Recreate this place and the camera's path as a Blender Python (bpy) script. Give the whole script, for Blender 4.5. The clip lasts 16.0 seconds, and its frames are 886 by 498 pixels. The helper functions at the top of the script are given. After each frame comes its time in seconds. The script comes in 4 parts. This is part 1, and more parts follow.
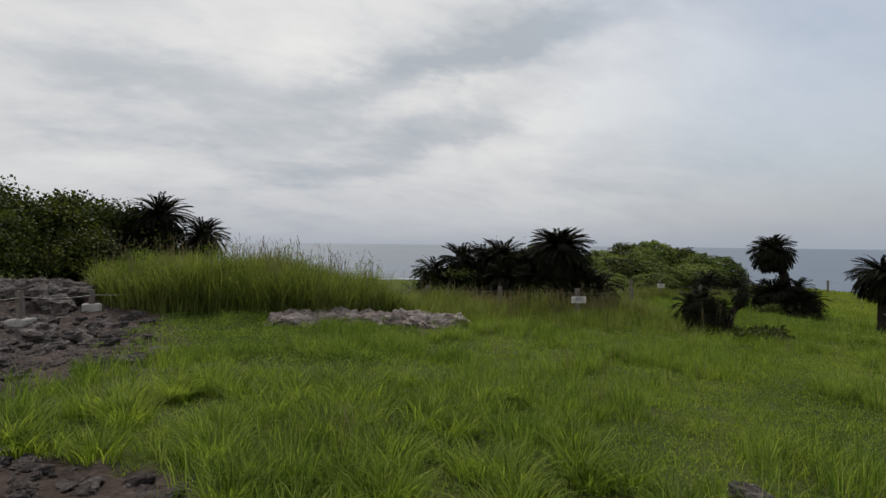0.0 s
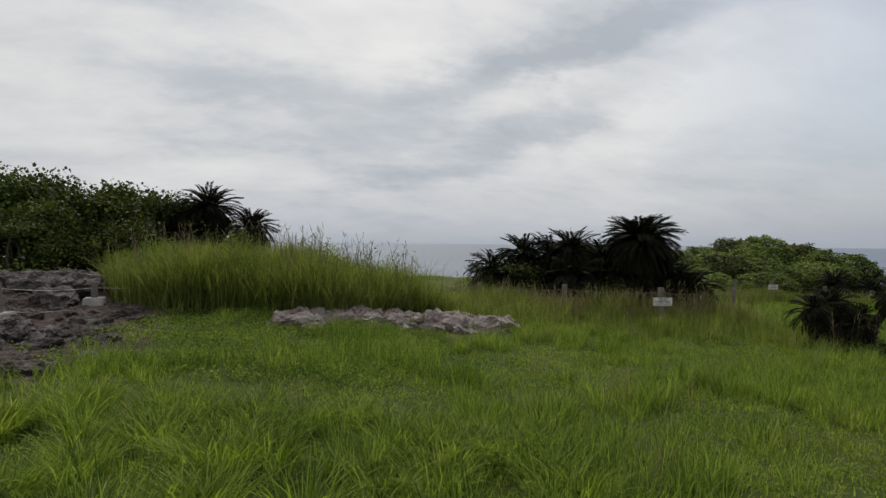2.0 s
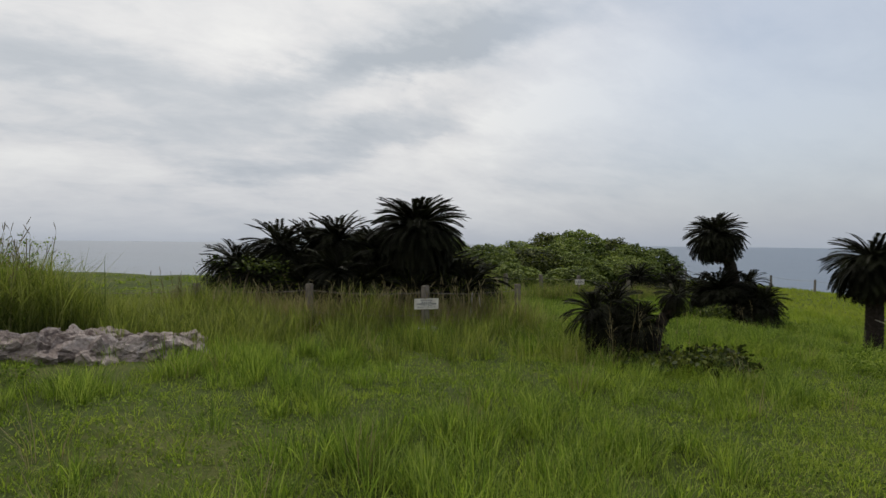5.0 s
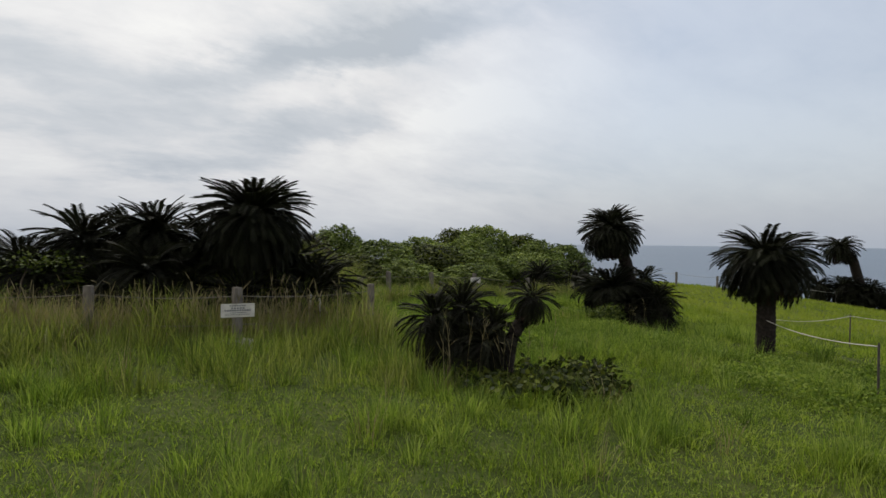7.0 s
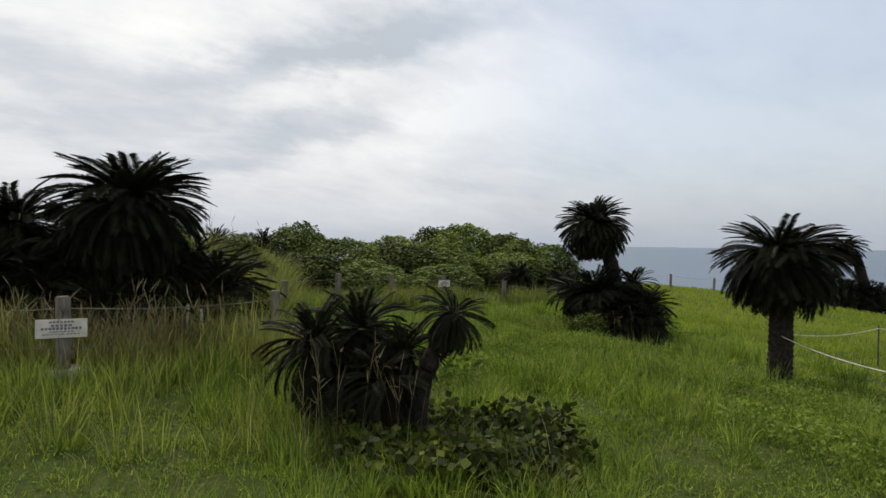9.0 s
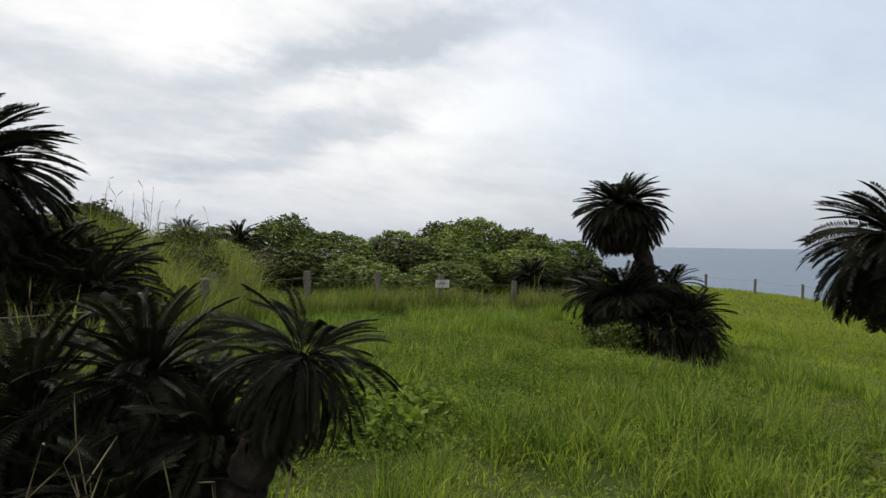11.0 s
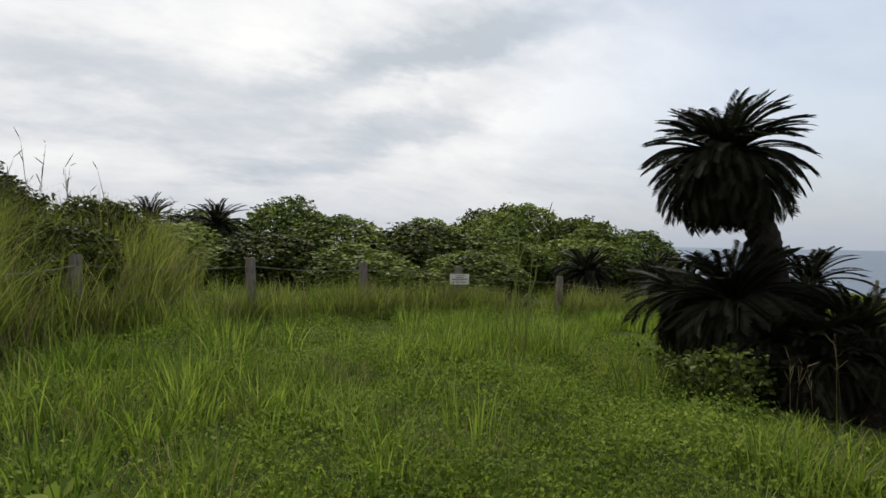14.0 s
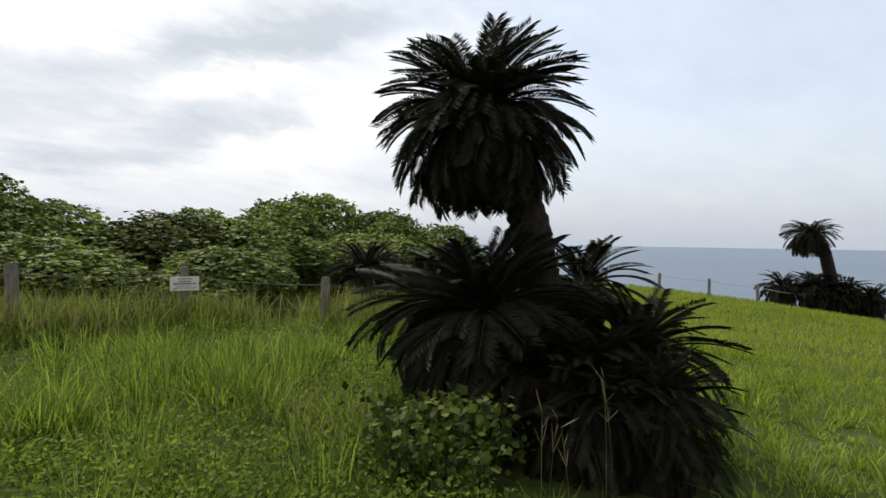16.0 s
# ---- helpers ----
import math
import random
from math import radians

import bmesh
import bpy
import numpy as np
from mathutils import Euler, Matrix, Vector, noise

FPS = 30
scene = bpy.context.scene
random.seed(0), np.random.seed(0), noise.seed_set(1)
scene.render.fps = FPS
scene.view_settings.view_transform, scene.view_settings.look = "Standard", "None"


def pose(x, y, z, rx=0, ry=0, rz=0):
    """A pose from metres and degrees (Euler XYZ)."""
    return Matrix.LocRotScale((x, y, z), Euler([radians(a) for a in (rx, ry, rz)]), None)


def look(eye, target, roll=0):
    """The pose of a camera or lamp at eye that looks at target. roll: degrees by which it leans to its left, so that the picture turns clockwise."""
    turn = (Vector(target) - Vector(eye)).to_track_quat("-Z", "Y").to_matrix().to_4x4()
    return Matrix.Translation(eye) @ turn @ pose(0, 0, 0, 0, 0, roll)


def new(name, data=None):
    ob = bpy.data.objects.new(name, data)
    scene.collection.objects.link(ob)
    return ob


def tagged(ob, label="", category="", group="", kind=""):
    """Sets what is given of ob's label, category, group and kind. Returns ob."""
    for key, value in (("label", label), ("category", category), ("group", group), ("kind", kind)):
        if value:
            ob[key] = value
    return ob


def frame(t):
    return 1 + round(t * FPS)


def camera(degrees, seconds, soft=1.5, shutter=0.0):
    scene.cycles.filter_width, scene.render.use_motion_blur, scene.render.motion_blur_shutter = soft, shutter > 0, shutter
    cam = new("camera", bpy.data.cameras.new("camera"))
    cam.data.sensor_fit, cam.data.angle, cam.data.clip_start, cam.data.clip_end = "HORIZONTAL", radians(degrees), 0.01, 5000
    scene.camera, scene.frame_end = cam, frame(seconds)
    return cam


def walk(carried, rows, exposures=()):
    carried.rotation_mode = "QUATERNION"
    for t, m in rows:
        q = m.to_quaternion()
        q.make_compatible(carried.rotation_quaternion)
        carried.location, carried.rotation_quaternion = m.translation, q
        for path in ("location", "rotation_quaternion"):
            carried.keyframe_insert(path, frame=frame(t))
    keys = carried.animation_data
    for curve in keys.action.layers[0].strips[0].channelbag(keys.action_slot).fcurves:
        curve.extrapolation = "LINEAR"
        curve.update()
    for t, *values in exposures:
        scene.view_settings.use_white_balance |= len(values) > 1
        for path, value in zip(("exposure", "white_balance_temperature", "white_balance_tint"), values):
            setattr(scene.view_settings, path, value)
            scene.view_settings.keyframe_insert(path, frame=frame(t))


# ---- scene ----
cam = camera(75.6, 16.0)
# seconds, x, y, z, yaw, pitch, roll
ROWS = [
    (0.0, 0.000, 0.000, 1.500, -0.00, -0.58, -0.61),
    (0.5, 0.263, 0.677, 1.417, 4.52, -0.74, -0.56),
    (1.0, 0.517, 1.316, 1.369, 5.89, -0.65, -0.51),
    (1.5, 0.764, 1.982, 1.311, 9.11, -0.61, -0.71),
    (2.0, 1.035, 2.635, 1.231, 9.21, -0.66, -0.57),
    (2.5, 1.331, 3.305, 1.142, 9.08, -0.66, -0.57),
    (3.0, 1.667, 3.989, 1.063, 6.45, -0.65, -0.60),
    (3.5, 2.036, 4.642, 1.010, 5.85, -0.65, -0.62),
    (4.0, 2.441, 5.266, 0.984, 1.66, -0.65, -0.58),
    (4.5, 2.893, 5.852, 0.983, -2.43, -0.70, -0.55),
    (5.0, 3.412, 6.374, 1.004, -5.13, -0.63, -0.58),
    (7.5, 5.582, 8.734, 0.888, -13.11, -0.68, -0.72),
    (8.0, 5.893, 9.295, 0.882, -13.64, -0.55, -0.76),
    (8.5, 6.332, 9.751, 0.838, -12.33, -0.70, -0.82),
    (9.0, 6.705, 10.247, 0.817, -12.51, -0.61, -0.74),
    (11.5, 8.200, 13.522, 0.564, -8.03, -0.67, -0.85),
    (12.0, 8.395, 14.190, 0.506, -5.54, -0.69, -0.88),
    (12.5, 8.631, 14.783, 0.471, -4.88, -0.63, -0.86),
    (13.0, 8.906, 15.474, 0.398, -4.09, -0.69, -0.91),
    (13.5, 9.240, 16.037, 0.323, -4.28, -0.61, -0.92),
    (14.0, 9.622, 16.647, 0.262, -3.72, -0.70, -0.93),
    (14.5, 9.995, 17.212, 0.241, -8.48, -0.62, -0.93),
    (15.0, 10.390, 17.727, 0.209, -11.09, -0.66, -0.97),
    (15.5, 10.872, 18.205, 0.207, -14.90, -0.60, -0.86),
    (16.0, 11.370, 18.655, 0.201, -20.19, -0.68, -0.85),
]
EXPOSURES = [(0.0, -0.3), (5.0, -0.2), (8.0, -0.05), (11.5, 0.12), (14.0, 0.05), (16.0, 0.3)]
walk(cam, [(t, pose(x, y, z, 90 + p, r, yaw)) for t, x, y, z, yaw, p, r in ROWS], EXPOSURES)

# ---- world and sun ----
SUN_AZ, SUN_EL = radians(-18), radians(52)     # azimuth from +y towards +x
sun_way = Vector((math.sin(SUN_AZ) * math.cos(SUN_EL), math.cos(SUN_AZ) * math.cos(SUN_EL), math.sin(SUN_EL)))


class Nodes:
    """Short hand for a node tree."""

    def __init__(self, tree):
        self.t = tree
        tree.nodes.clear()

    def add(self, kind, **kw):
        n = self.t.nodes.new(kind)
        for k, v in kw.items():
            self.put(n.inputs[k], v)
        return n

    def put(self, socket, v):
        if isinstance(v, bpy.types.NodeSocket):
            self.t.links.new(v, socket)
        else:
            socket.default_value = v

    def math(self, op, a, b=0.0, clamp=False):
        n = self.t.nodes.new("ShaderNodeMath")
        n.operation, n.use_clamp = op, clamp
        self.put(n.inputs[0], a), self.put(n.inputs[1], b)
        return n.outputs[0]

    def vmath(self, op, a, b=None, out=0):
        n = self.t.nodes.new("ShaderNodeVectorMath")
        n.operation = op
        self.put(n.inputs[0], a)
        if b is not None:
            self.put(n.inputs[1], b)
        return n.outputs[out]

    def noise(self, vec, scale, detail=4.0, rough=0.55, dist=0.0):
        n = self.t.nodes.new("ShaderNodeTexNoise")
        self.put(n.inputs["Vector"], vec)
        n.inputs["Scale"].default_value, n.inputs["Detail"].default_value = scale, detail
        n.inputs["Roughness"].default_value, n.inputs["Distortion"].default_value = rough, dist
        return n.outputs["Fac"]

    def ramp(self, fac, stops):
        n = self.t.nodes.new("ShaderNodeValToRGB")
        self.put(n.inputs[0], fac)
        el = n.color_ramp.elements
        while len(el) < len(stops):
            el.new(0.5)
        for e, (p, c) in zip(el, stops):
            e.position, e.color = p, (*c, 1) if len(c) == 3 else c
        return n.outputs[0]

    def mix(self, fac, a, b, kind="MIX"):
        n = self.t.nodes.new("ShaderNodeMix")
        n.data_type, n.blend_type = "RGBA", kind
        self.put(n.inputs[0], fac), self.put(n.inputs[6], a), self.put(n.inputs[7], b)
        return n.outputs[2]


world = bpy.data.worlds.new("world")
scene.world = world
world.use_nodes = True
N = Nodes(world.node_tree)
sky = N.add("ShaderNodeTexSky")
sky.sky_type, sky.sun_disc, sky.sun_elevation, sky.sun_rotation = "NISHITA", False, SUN_EL, SUN_AZ
sky.air_density, sky.dust_density, sky.ozone_density = 1.2, 3.0, 1.5
way = N.add("ShaderNodeTexCoord").outputs["Generated"]
sep = N.add("ShaderNodeSeparateXYZ", Vector=way)
up = N.math("MAXIMUM", sep.outputs[2], 0.0)
flat = N.math("ADD", up, 0.30)
px, py = N.math("DIVIDE", sep.outputs[0], flat), N.math("DIVIDE", sep.outputs[1], flat)
plane = N.add("ShaderNodeCombineXYZ", X=N.math("ADD", N.math("MULTIPLY", px, 0.78), N.math("MULTIPLY", py, 0.30)), Y=N.math("ADD", N.math("MULTIPLY", py, 1.15), N.math("MULTIPLY", px, -0.45)), Z=1.3).outputs[0]
big = N.noise(plane, 1.3, 6.0, 0.55, 0.5)
fine = N.noise(N.vmath("ADD", plane, (4.0, 9.0, 0.0)), 3.2, 6.0, 0.55, 0.3)
thick = N.math("ADD", N.math("MULTIPLY", big, 0.66), N.math("MULTIPLY", fine, 0.34))
mottle = N.noise(N.vmath("ADD", plane, (1.0, 5.0, 0.0)), 6.5, 6.0, 0.6, 0.4)
thick = N.math("ADD", N.math("MULTIPLY", N.math("SUBTRACT", thick, 0.5), 0.55), N.math("ADD", 0.462, N.math("MULTIPLY", N.math("SUBTRACT", mottle, 0.5), 0.16)))
# banks and gaps in the cloud out at sea, by bearing and height
stir = N.noise(plane, 4.5, 5.0, 0.6)
stir_up = N.noise(N.vmath("ADD", plane, (7.0, 2.0, 3.0)), 5.0, 5.0, 0.6)
bearing = N.math("ADD", N.math("ARCTAN2", sep.outputs[0], sep.outputs[1]), N.math("MULTIPLY", N.math("SUBTRACT", stir, 0.5), 0.22))
height = N.math("ADD", N.math("ARCSINE", sep.outputs[2]), N.math("MULTIPLY", N.math("SUBTRACT", stir_up, 0.5), 0.11))
# bearing, height, slope, half length, half depth, weight
for b0, h0, slope, half, deep, weight in [
        (-0.02, 0.300, 0.26, 0.21, 0.036, 0.20), (0.20, 0.375, 0.10, 0.17, 0.045, 0.19), (-0.01, 0.185, 0.30, 0.17, 0.045, 0.15),
        (-0.50, 0.255, -0.08, 0.22, 0.04, 0.12), (-0.27, 0.120, 0.02, 0.11, 0.024, 0.10), (-0.62, 0.37, -0.1, 0.15, 0.035, 0.10),
        (-0.45, 0.165, 0.0, 0.25, 0.03, 0.075),
        (-0.36, 0.40, -0.1, 0.20, 0.06, -0.07), (0.25, 0.22, 0.30, 0.24, 0.045, -0.07), (-0.22, 0.31, -0.15, 0.14, 0.03, -0.06), (0.045, 0.268, 0.2, 0.05, 0.012, -0.05)]:
    du, dv = N.math("SUBTRACT", bearing, b0), N.math("SUBTRACT", height, h0)
    along = N.math("DIVIDE", du, half)
    across = N.math("DIVIDE", N.math("SUBTRACT", dv, N.math("MULTIPLY", du, slope)), deep)
    puff = N.math("POWER", 0.37, N.math("ADD", N.math("MULTIPLY", along, along), N.math("MULTIPLY", across, across)))
    thick = N.math("ADD", thick, N.math("MULTIPLY", puff, weight))
near_sun = N.math("MAXIMUM", N.vmath("DOT_PRODUCT", way, tuple(sun_way), 1), 0.0)
glow = N.math("POWER", near_sun, 5.0)
shade = N.ramp(thick, [(0.39, (0.92, 0.92, 0.91)), (0.49, (0.78, 0.785, 0.80)), (0.58, (0.60, 0.635, 0.68)), (0.69, (0.45, 0.50, 0.56))])
cloud = N.vmath("ADD", shade, N.mix(glow, (0, 0, 0, 1), (0.26, 0.25, 0.23, 1)))
# a thin veil towards +x lets some blue through
east = N.math("MULTIPLY", N.math("ADD", N.math("MULTIPLY", sep.outputs[0], 2.4), -0.25), 1.0, True)
blue = N.mix(1.0, N.mix(1.0, sky.outputs[0], (0.07, 0.07, 0.07, 1), "MULTIPLY"), (0.25, 0.30, 0.385, 1), "ADD")
sky_all = N.mix(N.math("MULTIPLY", east, 0.64), cloud, blue)
haze = N.math("POWER", N.math("SUBTRACT", 1.0, up, True), 14.0)
sky_all = N.mix(N.math("MULTIPLY", haze, 0.85), sky_all, (0.425, 0.47, 0.545, 1))
bg = N.add("ShaderNodeBackground", Color=sky_all, Strength=1.0)
N.add("ShaderNodeOutputWorld", Surface=bg.outputs[0])

sun = new("sun", bpy.data.lights.new("sun", "SUN"))
sun.data.energy, sun.data.angle, sun.data.color = 2.6, radians(11), (1.0, 0.95, 0.87)
sun.matrix_world = look(tuple(sun_way * 60), (0, 0, 0))


# ---- materials ----
def material(name):
    m = bpy.data.materials.new(name)
    m.use_nodes = True
    return m, Nodes(m.node_tree)


def finish(n, color, rough=0.8, bump=None, strength=0.3, dist=0.02, spec=0.3, metal=0.0):
    b = n.add("ShaderNodeBsdfPrincipled", Roughness=rough, Metallic=metal)
    n.put(b.inputs["Base Color"], color)
    b.inputs["Specular IOR Level"].default_value = spec
    if bump is not None:
        bn = n.add("ShaderNodeBump", Strength=strength, Distance=dist, Height=bump)
        n.put(b.inputs["Normal"], bn.outputs[0])
    n.add("ShaderNodeOutputMaterial", Surface=b.outputs[0])


def leaf_material(name, dark, mid, light, through_=0.35, rough=0.5, patch=0.5, spec=0.35, random_piece=False):
    """A leaf: colour by leaf and by patch of the place, light passes through in part."""
    m, n = material(name)
    geo = n.add("ShaderNodeNewGeometry")
    rnd = n.add("ShaderNodeObjectInfo").outputs["Random"] if random_piece else geo.outputs["Random Per Island"]
    wide = n.noise(geo.outputs["Position"], patch, 3.0)
    f = n.math("ADD", n.math("MULTIPLY", rnd, 0.72), n.math("MULTIPLY", n.math("SUBTRACT", wide, 0.36), 1.1), True)
    col = n.ramp(f, [(0.12, dark), (0.5, mid), (0.9, light)])
    b = n.add("ShaderNodeBsdfPrincipled", Roughness=rough)
    n.put(b.inputs["Base Color"], col)
    b.inputs["Specular IOR Level"].default_value = spec
    tr = n.add("ShaderNodeBsdfTranslucent", Color=n.mix(1.0, col, (1.25, 1.35, 0.7, 1), "MULTIPLY"))
    mx = n.add("ShaderNodeMixShader", Fac=through_)
    n.put(mx.inputs[1], b.outputs[0]), n.put(mx.inputs[2], tr.outputs[0])
    n.add("ShaderNodeOutputMaterial", Surface=mx.outputs[0])
    return m


GRASS = leaf_material("grass_blade", (0.055, 0.085, 0.013), (0.155, 0.215, 0.028), (0.30, 0.345, 0.07), 0.5, 0.6, 0.45, 0.1)
MEADOW = leaf_material("meadow_blade", (0.115, 0.155, 0.02), (0.185, 0.23, 0.028), (0.265, 0.295, 0.05), 0.45, 0.6, 0.15, 0.1)
TALL = leaf_material("tall_blade", (0.042, 0.072, 0.015), (0.13, 0.19, 0.033), (0.27, 0.315, 0.085), 0.5, 0.55, 0.6, 0.12)
REED = leaf_material("reed_blade", (0.056, 0.076, 0.019), (0.14, 0.165, 0.038), (0.27, 0.28, 0.10), 0.45, 0.6, 0.4, 0.12)
DRY = leaf_material("dry_blade", (0.14, 0.115, 0.06), (0.22, 0.18, 0.10), (0.30, 0.25, 0.15), 0.3, 0.7, 1.0, 0.2)
CREEPER = leaf_material("creeper_leaf", (0.048, 0.078, 0.015), (0.125, 0.18, 0.032), (0.24, 0.29, 0.065), 0.42, 0.7, 0.8, 0.05)
SHRUB = leaf_material("shrub_leaf", (0.026, 0.040, 0.010), (0.095, 0.13, 0.027), (0.25, 0.295, 0.075), 0.26, 0.6, 0.5, 0.12)
OLIVE = leaf_material("olive_shrub_leaf", (0.012, 0.017, 0.006), (0.032, 0.043, 0.010), (0.115, 0.13, 0.023), 0.25, 0.6, 0.35, 0.1)
DARKSHRUB = leaf_material("dark_shrub_leaf", (0.015, 0.023, 0.007), (0.038, 0.055, 0.013), (0.11, 0.135, 0.026), 0.25, 0.6, 0.4, 0.1)
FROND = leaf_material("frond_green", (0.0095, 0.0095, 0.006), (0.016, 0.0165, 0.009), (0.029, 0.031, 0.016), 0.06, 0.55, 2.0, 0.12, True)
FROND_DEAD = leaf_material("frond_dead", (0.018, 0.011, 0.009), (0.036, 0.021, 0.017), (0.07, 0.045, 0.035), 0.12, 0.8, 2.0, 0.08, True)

m, n = material("soil_and_thatch")
pos = n.add("ShaderNodeNewGeometry").outputs["Position"]
SOIL = m
f = n.math("ADD", n.math("MULTIPLY", n.noise(pos, 0.5, 4.0), 0.55), n.math("MULTIPLY", n.noise(pos, 11.0, 5.0), 0.45))
green = n.ramp(f, [(0.3, (0.026, 0.037, 0.009)), (0.5, (0.058, 0.078, 0.016)), (0.7, (0.11, 0.11, 0.035))])
f = n.math("ADD", n.math("MULTIPLY", n.noise(pos, 2.2, 5.0), 0.5), n.math("MULTIPLY", n.noise(pos, 17.0, 6.0), 0.5))
earth = n.ramp(f, [(0.3, (0.034, 0.023, 0.019)), (0.5, (0.068, 0.049, 0.042)), (0.7, (0.13, 0.105, 0.094))])
mask = n.add("ShaderNodeAttribute")
mask.attribute_name = "bare_rock"
mask = n.math("ADD", mask.outputs["Fac"], n.math("MULTIPLY", n.math("SUBTRACT", n.noise(pos, 4.0, 6.0, 0.65), 0.5), 0.8))
mask = n.math("MULTIPLY", n.math("SUBTRACT", mask, 0.42), 6.0, True)
finish(n, n.mix(mask, green, earth), 0.95, n.noise(pos, 22.0, 7.0, 0.7), 0.8, 0.05, 0.12)


def stone_material(name, lo, mid, hi):
    m, n = material(name)
    geo = n.add("ShaderNodeNewGeometry")
    pos, rnd = geo.outputs["Position"], n.add("ShaderNodeObjectInfo").outputs["Random"]
    f = n.math("ADD", n.math("MULTIPLY", n.noise(pos, 3.5, 6.0, 0.65), 0.55), n.math("MULTIPLY", n.noise(pos, 26.0, 6.0, 0.7), 0.45))
    f = n.math("ADD", f, n.math("MULTIPLY", n.math("SUBTRACT", rnd, 0.5), 0.10))
    col = n.ramp(f, [(0.36, lo), (0.5, mid), (0.64, hi)])
    v = n.add("ShaderNodeTexVoronoi", Vector=pos, Scale=19.0)
    h = n.math("ADD", n.noise(pos, 14.0, 8.0, 0.72), n.math("MULTIPLY", v.outputs["Distance"], 0.6))
    finish(n, col, 0.92, h, 0.9, 0.05, 0.2)
    return m


STONE = stone_material("pitted_limestone", (0.12, 0.092, 0.08), (0.27, 0.222, 0.20), (0.42, 0.37, 0.345))
STONE_GREY = stone_material("weathered_limestone", (0.032, 0.026, 0.024), (0.082, 0.067, 0.063), (0.20, 0.178, 0.17))

m, n = material("cycad_trunk")
TRUNK = m
pos = n.add("ShaderNodeNewGeometry").outputs["Position"]
f = n.noise(pos, 18.0, 5.0, 0.65)
finish(n, n.ramp(f, [(0.3, (0.011, 0.009, 0.007)), (0.55, (0.028, 0.022, 0.018)), (0.75, (0.06, 0.048, 0.04))]), 0.9, n.noise(pos, 45.0, 4.0), 0.7, 0.02, 0.15)

m, n = material("bark")
BARK = m
pos = n.add("ShaderNodeNewGeometry").outputs["Position"]
f = n.noise(pos, 20.0, 5.0)
finish(n, n.ramp(f, [(0.3, (0.05, 0.04, 0.03)), (0.7, (0.15, 0.12, 0.095))]), 0.9, f, 0.5, 0.01, 0.15)

m, n = material("post_concrete")
POST = m
pos = n.add("ShaderNodeNewGeometry").outputs["Position"]
stretch = n.vmath("MULTIPLY", pos, (1.0, 1.0, 0.12))
f = n.math("ADD", n.math("MULTIPLY", n.noise(stretch, 60.0, 4.0), 0.6), n.math("MULTIPLY", n.noise(pos, 6.0, 5.0), 0.4))
finish(n, n.ramp(f, [(0.3, (0.085, 0.072, 0.06)), (0.5, (0.16, 0.14, 0.12)), (0.7, (0.26, 0.235, 0.205))]), 0.9, f, 0.6, 0.01, 0.15)

m, n = material("footing_concrete")
CONCRETE = m
pos = n.add("ShaderNodeNewGeometry").outputs["Position"]
f = n.math("ADD", n.math("MULTIPLY", n.noise(pos, 5.0, 5.0), 0.6), n.math("MULTIPLY", n.noise(pos, 60.0, 4.0), 0.4))
finish(n, n.ramp(f, [(0.3, (0.22, 0.20, 0.18)), (0.55, (0.40, 0.375, 0.345)), (0.75, (0.5, 0.475, 0.44))]), 0.9, f, 0.5, 0.01, 0.2)

m, n = material("rope_fibre")
ROPE = m
pos = n.add("ShaderNodeNewGeometry").outputs["Position"]
finish(n, n.ramp(n.noise(pos, 40.0, 3.0), [(0.3, (0.34, 0.32, 0.28)), (0.7, (0.58, 0.55, 0.49))]), 0.85, n.noise(pos, 150.0, 2.0), 0.5, 0.004, 0.2)

m, n = material("sign_plate")
PLATE = m
pos = n.add("ShaderNodeNewGeometry").outputs["Position"]
finish(n, n.ramp(n.noise(pos, 9.0, 5.0), [(0.35, (0.50, 0.47, 0.42)), (0.65, (0.64, 0.61, 0.56))]), 0.5, None, spec=0.4)
m, n = material("sign_ink")
INK = m
pos = n.add("ShaderNodeNewGeometry").outputs["Position"]
finish(n, n.ramp(n.noise(pos, 60.0, 2.0), [(0.3, (0.10, 0.10, 0.11)), (0.7, (0.22, 0.22, 0.23))]), 0.6)

m, n = material("stake_metal")
STAKE = m
pos = n.add("ShaderNodeNewGeometry").outputs["Position"]
finish(n, n.ramp(n.noise(pos, 30.0, 4.0), [(0.3, (0.03, 0.026, 0.024)), (0.7, (0.08, 0.06, 0.05))]), 0.7, spec=0.4)

m, n = material("sea_water")
SEA = m
pos = n.add("ShaderNodeNewGeometry").outputs["Position"]
wav = n.math("ADD", n.noise(n.vmath("MULTIPLY", pos, (0.5, 1.0, 1.0)), 0.22, 5.0, 0.6), n.math("MULTIPLY", n.noise(pos, 0.02, 3.0), 0.6))
col = n.ramp(n.noise(n.vmath("MULTIPLY", pos, (0.35, 1.0, 1.0)), 0.006, 4.0), [(0.35, (0.025, 0.05, 0.088)), (0.65, (0.042, 0.075, 0.12))])
finish(n, col, 0.32, wav, 0.55, 0.9, 0.5)
m, n = material("surf_foam")
FOAM = m
pos = n.add("ShaderNodeNewGeometry").outputs["Position"]
finish(n, n.ramp(n.noise(pos, 0.6, 5.0), [(0.3, (0.6, 0.63, 0.65)), (0.7, (0.85, 0.86, 0.86))]), 0.9)


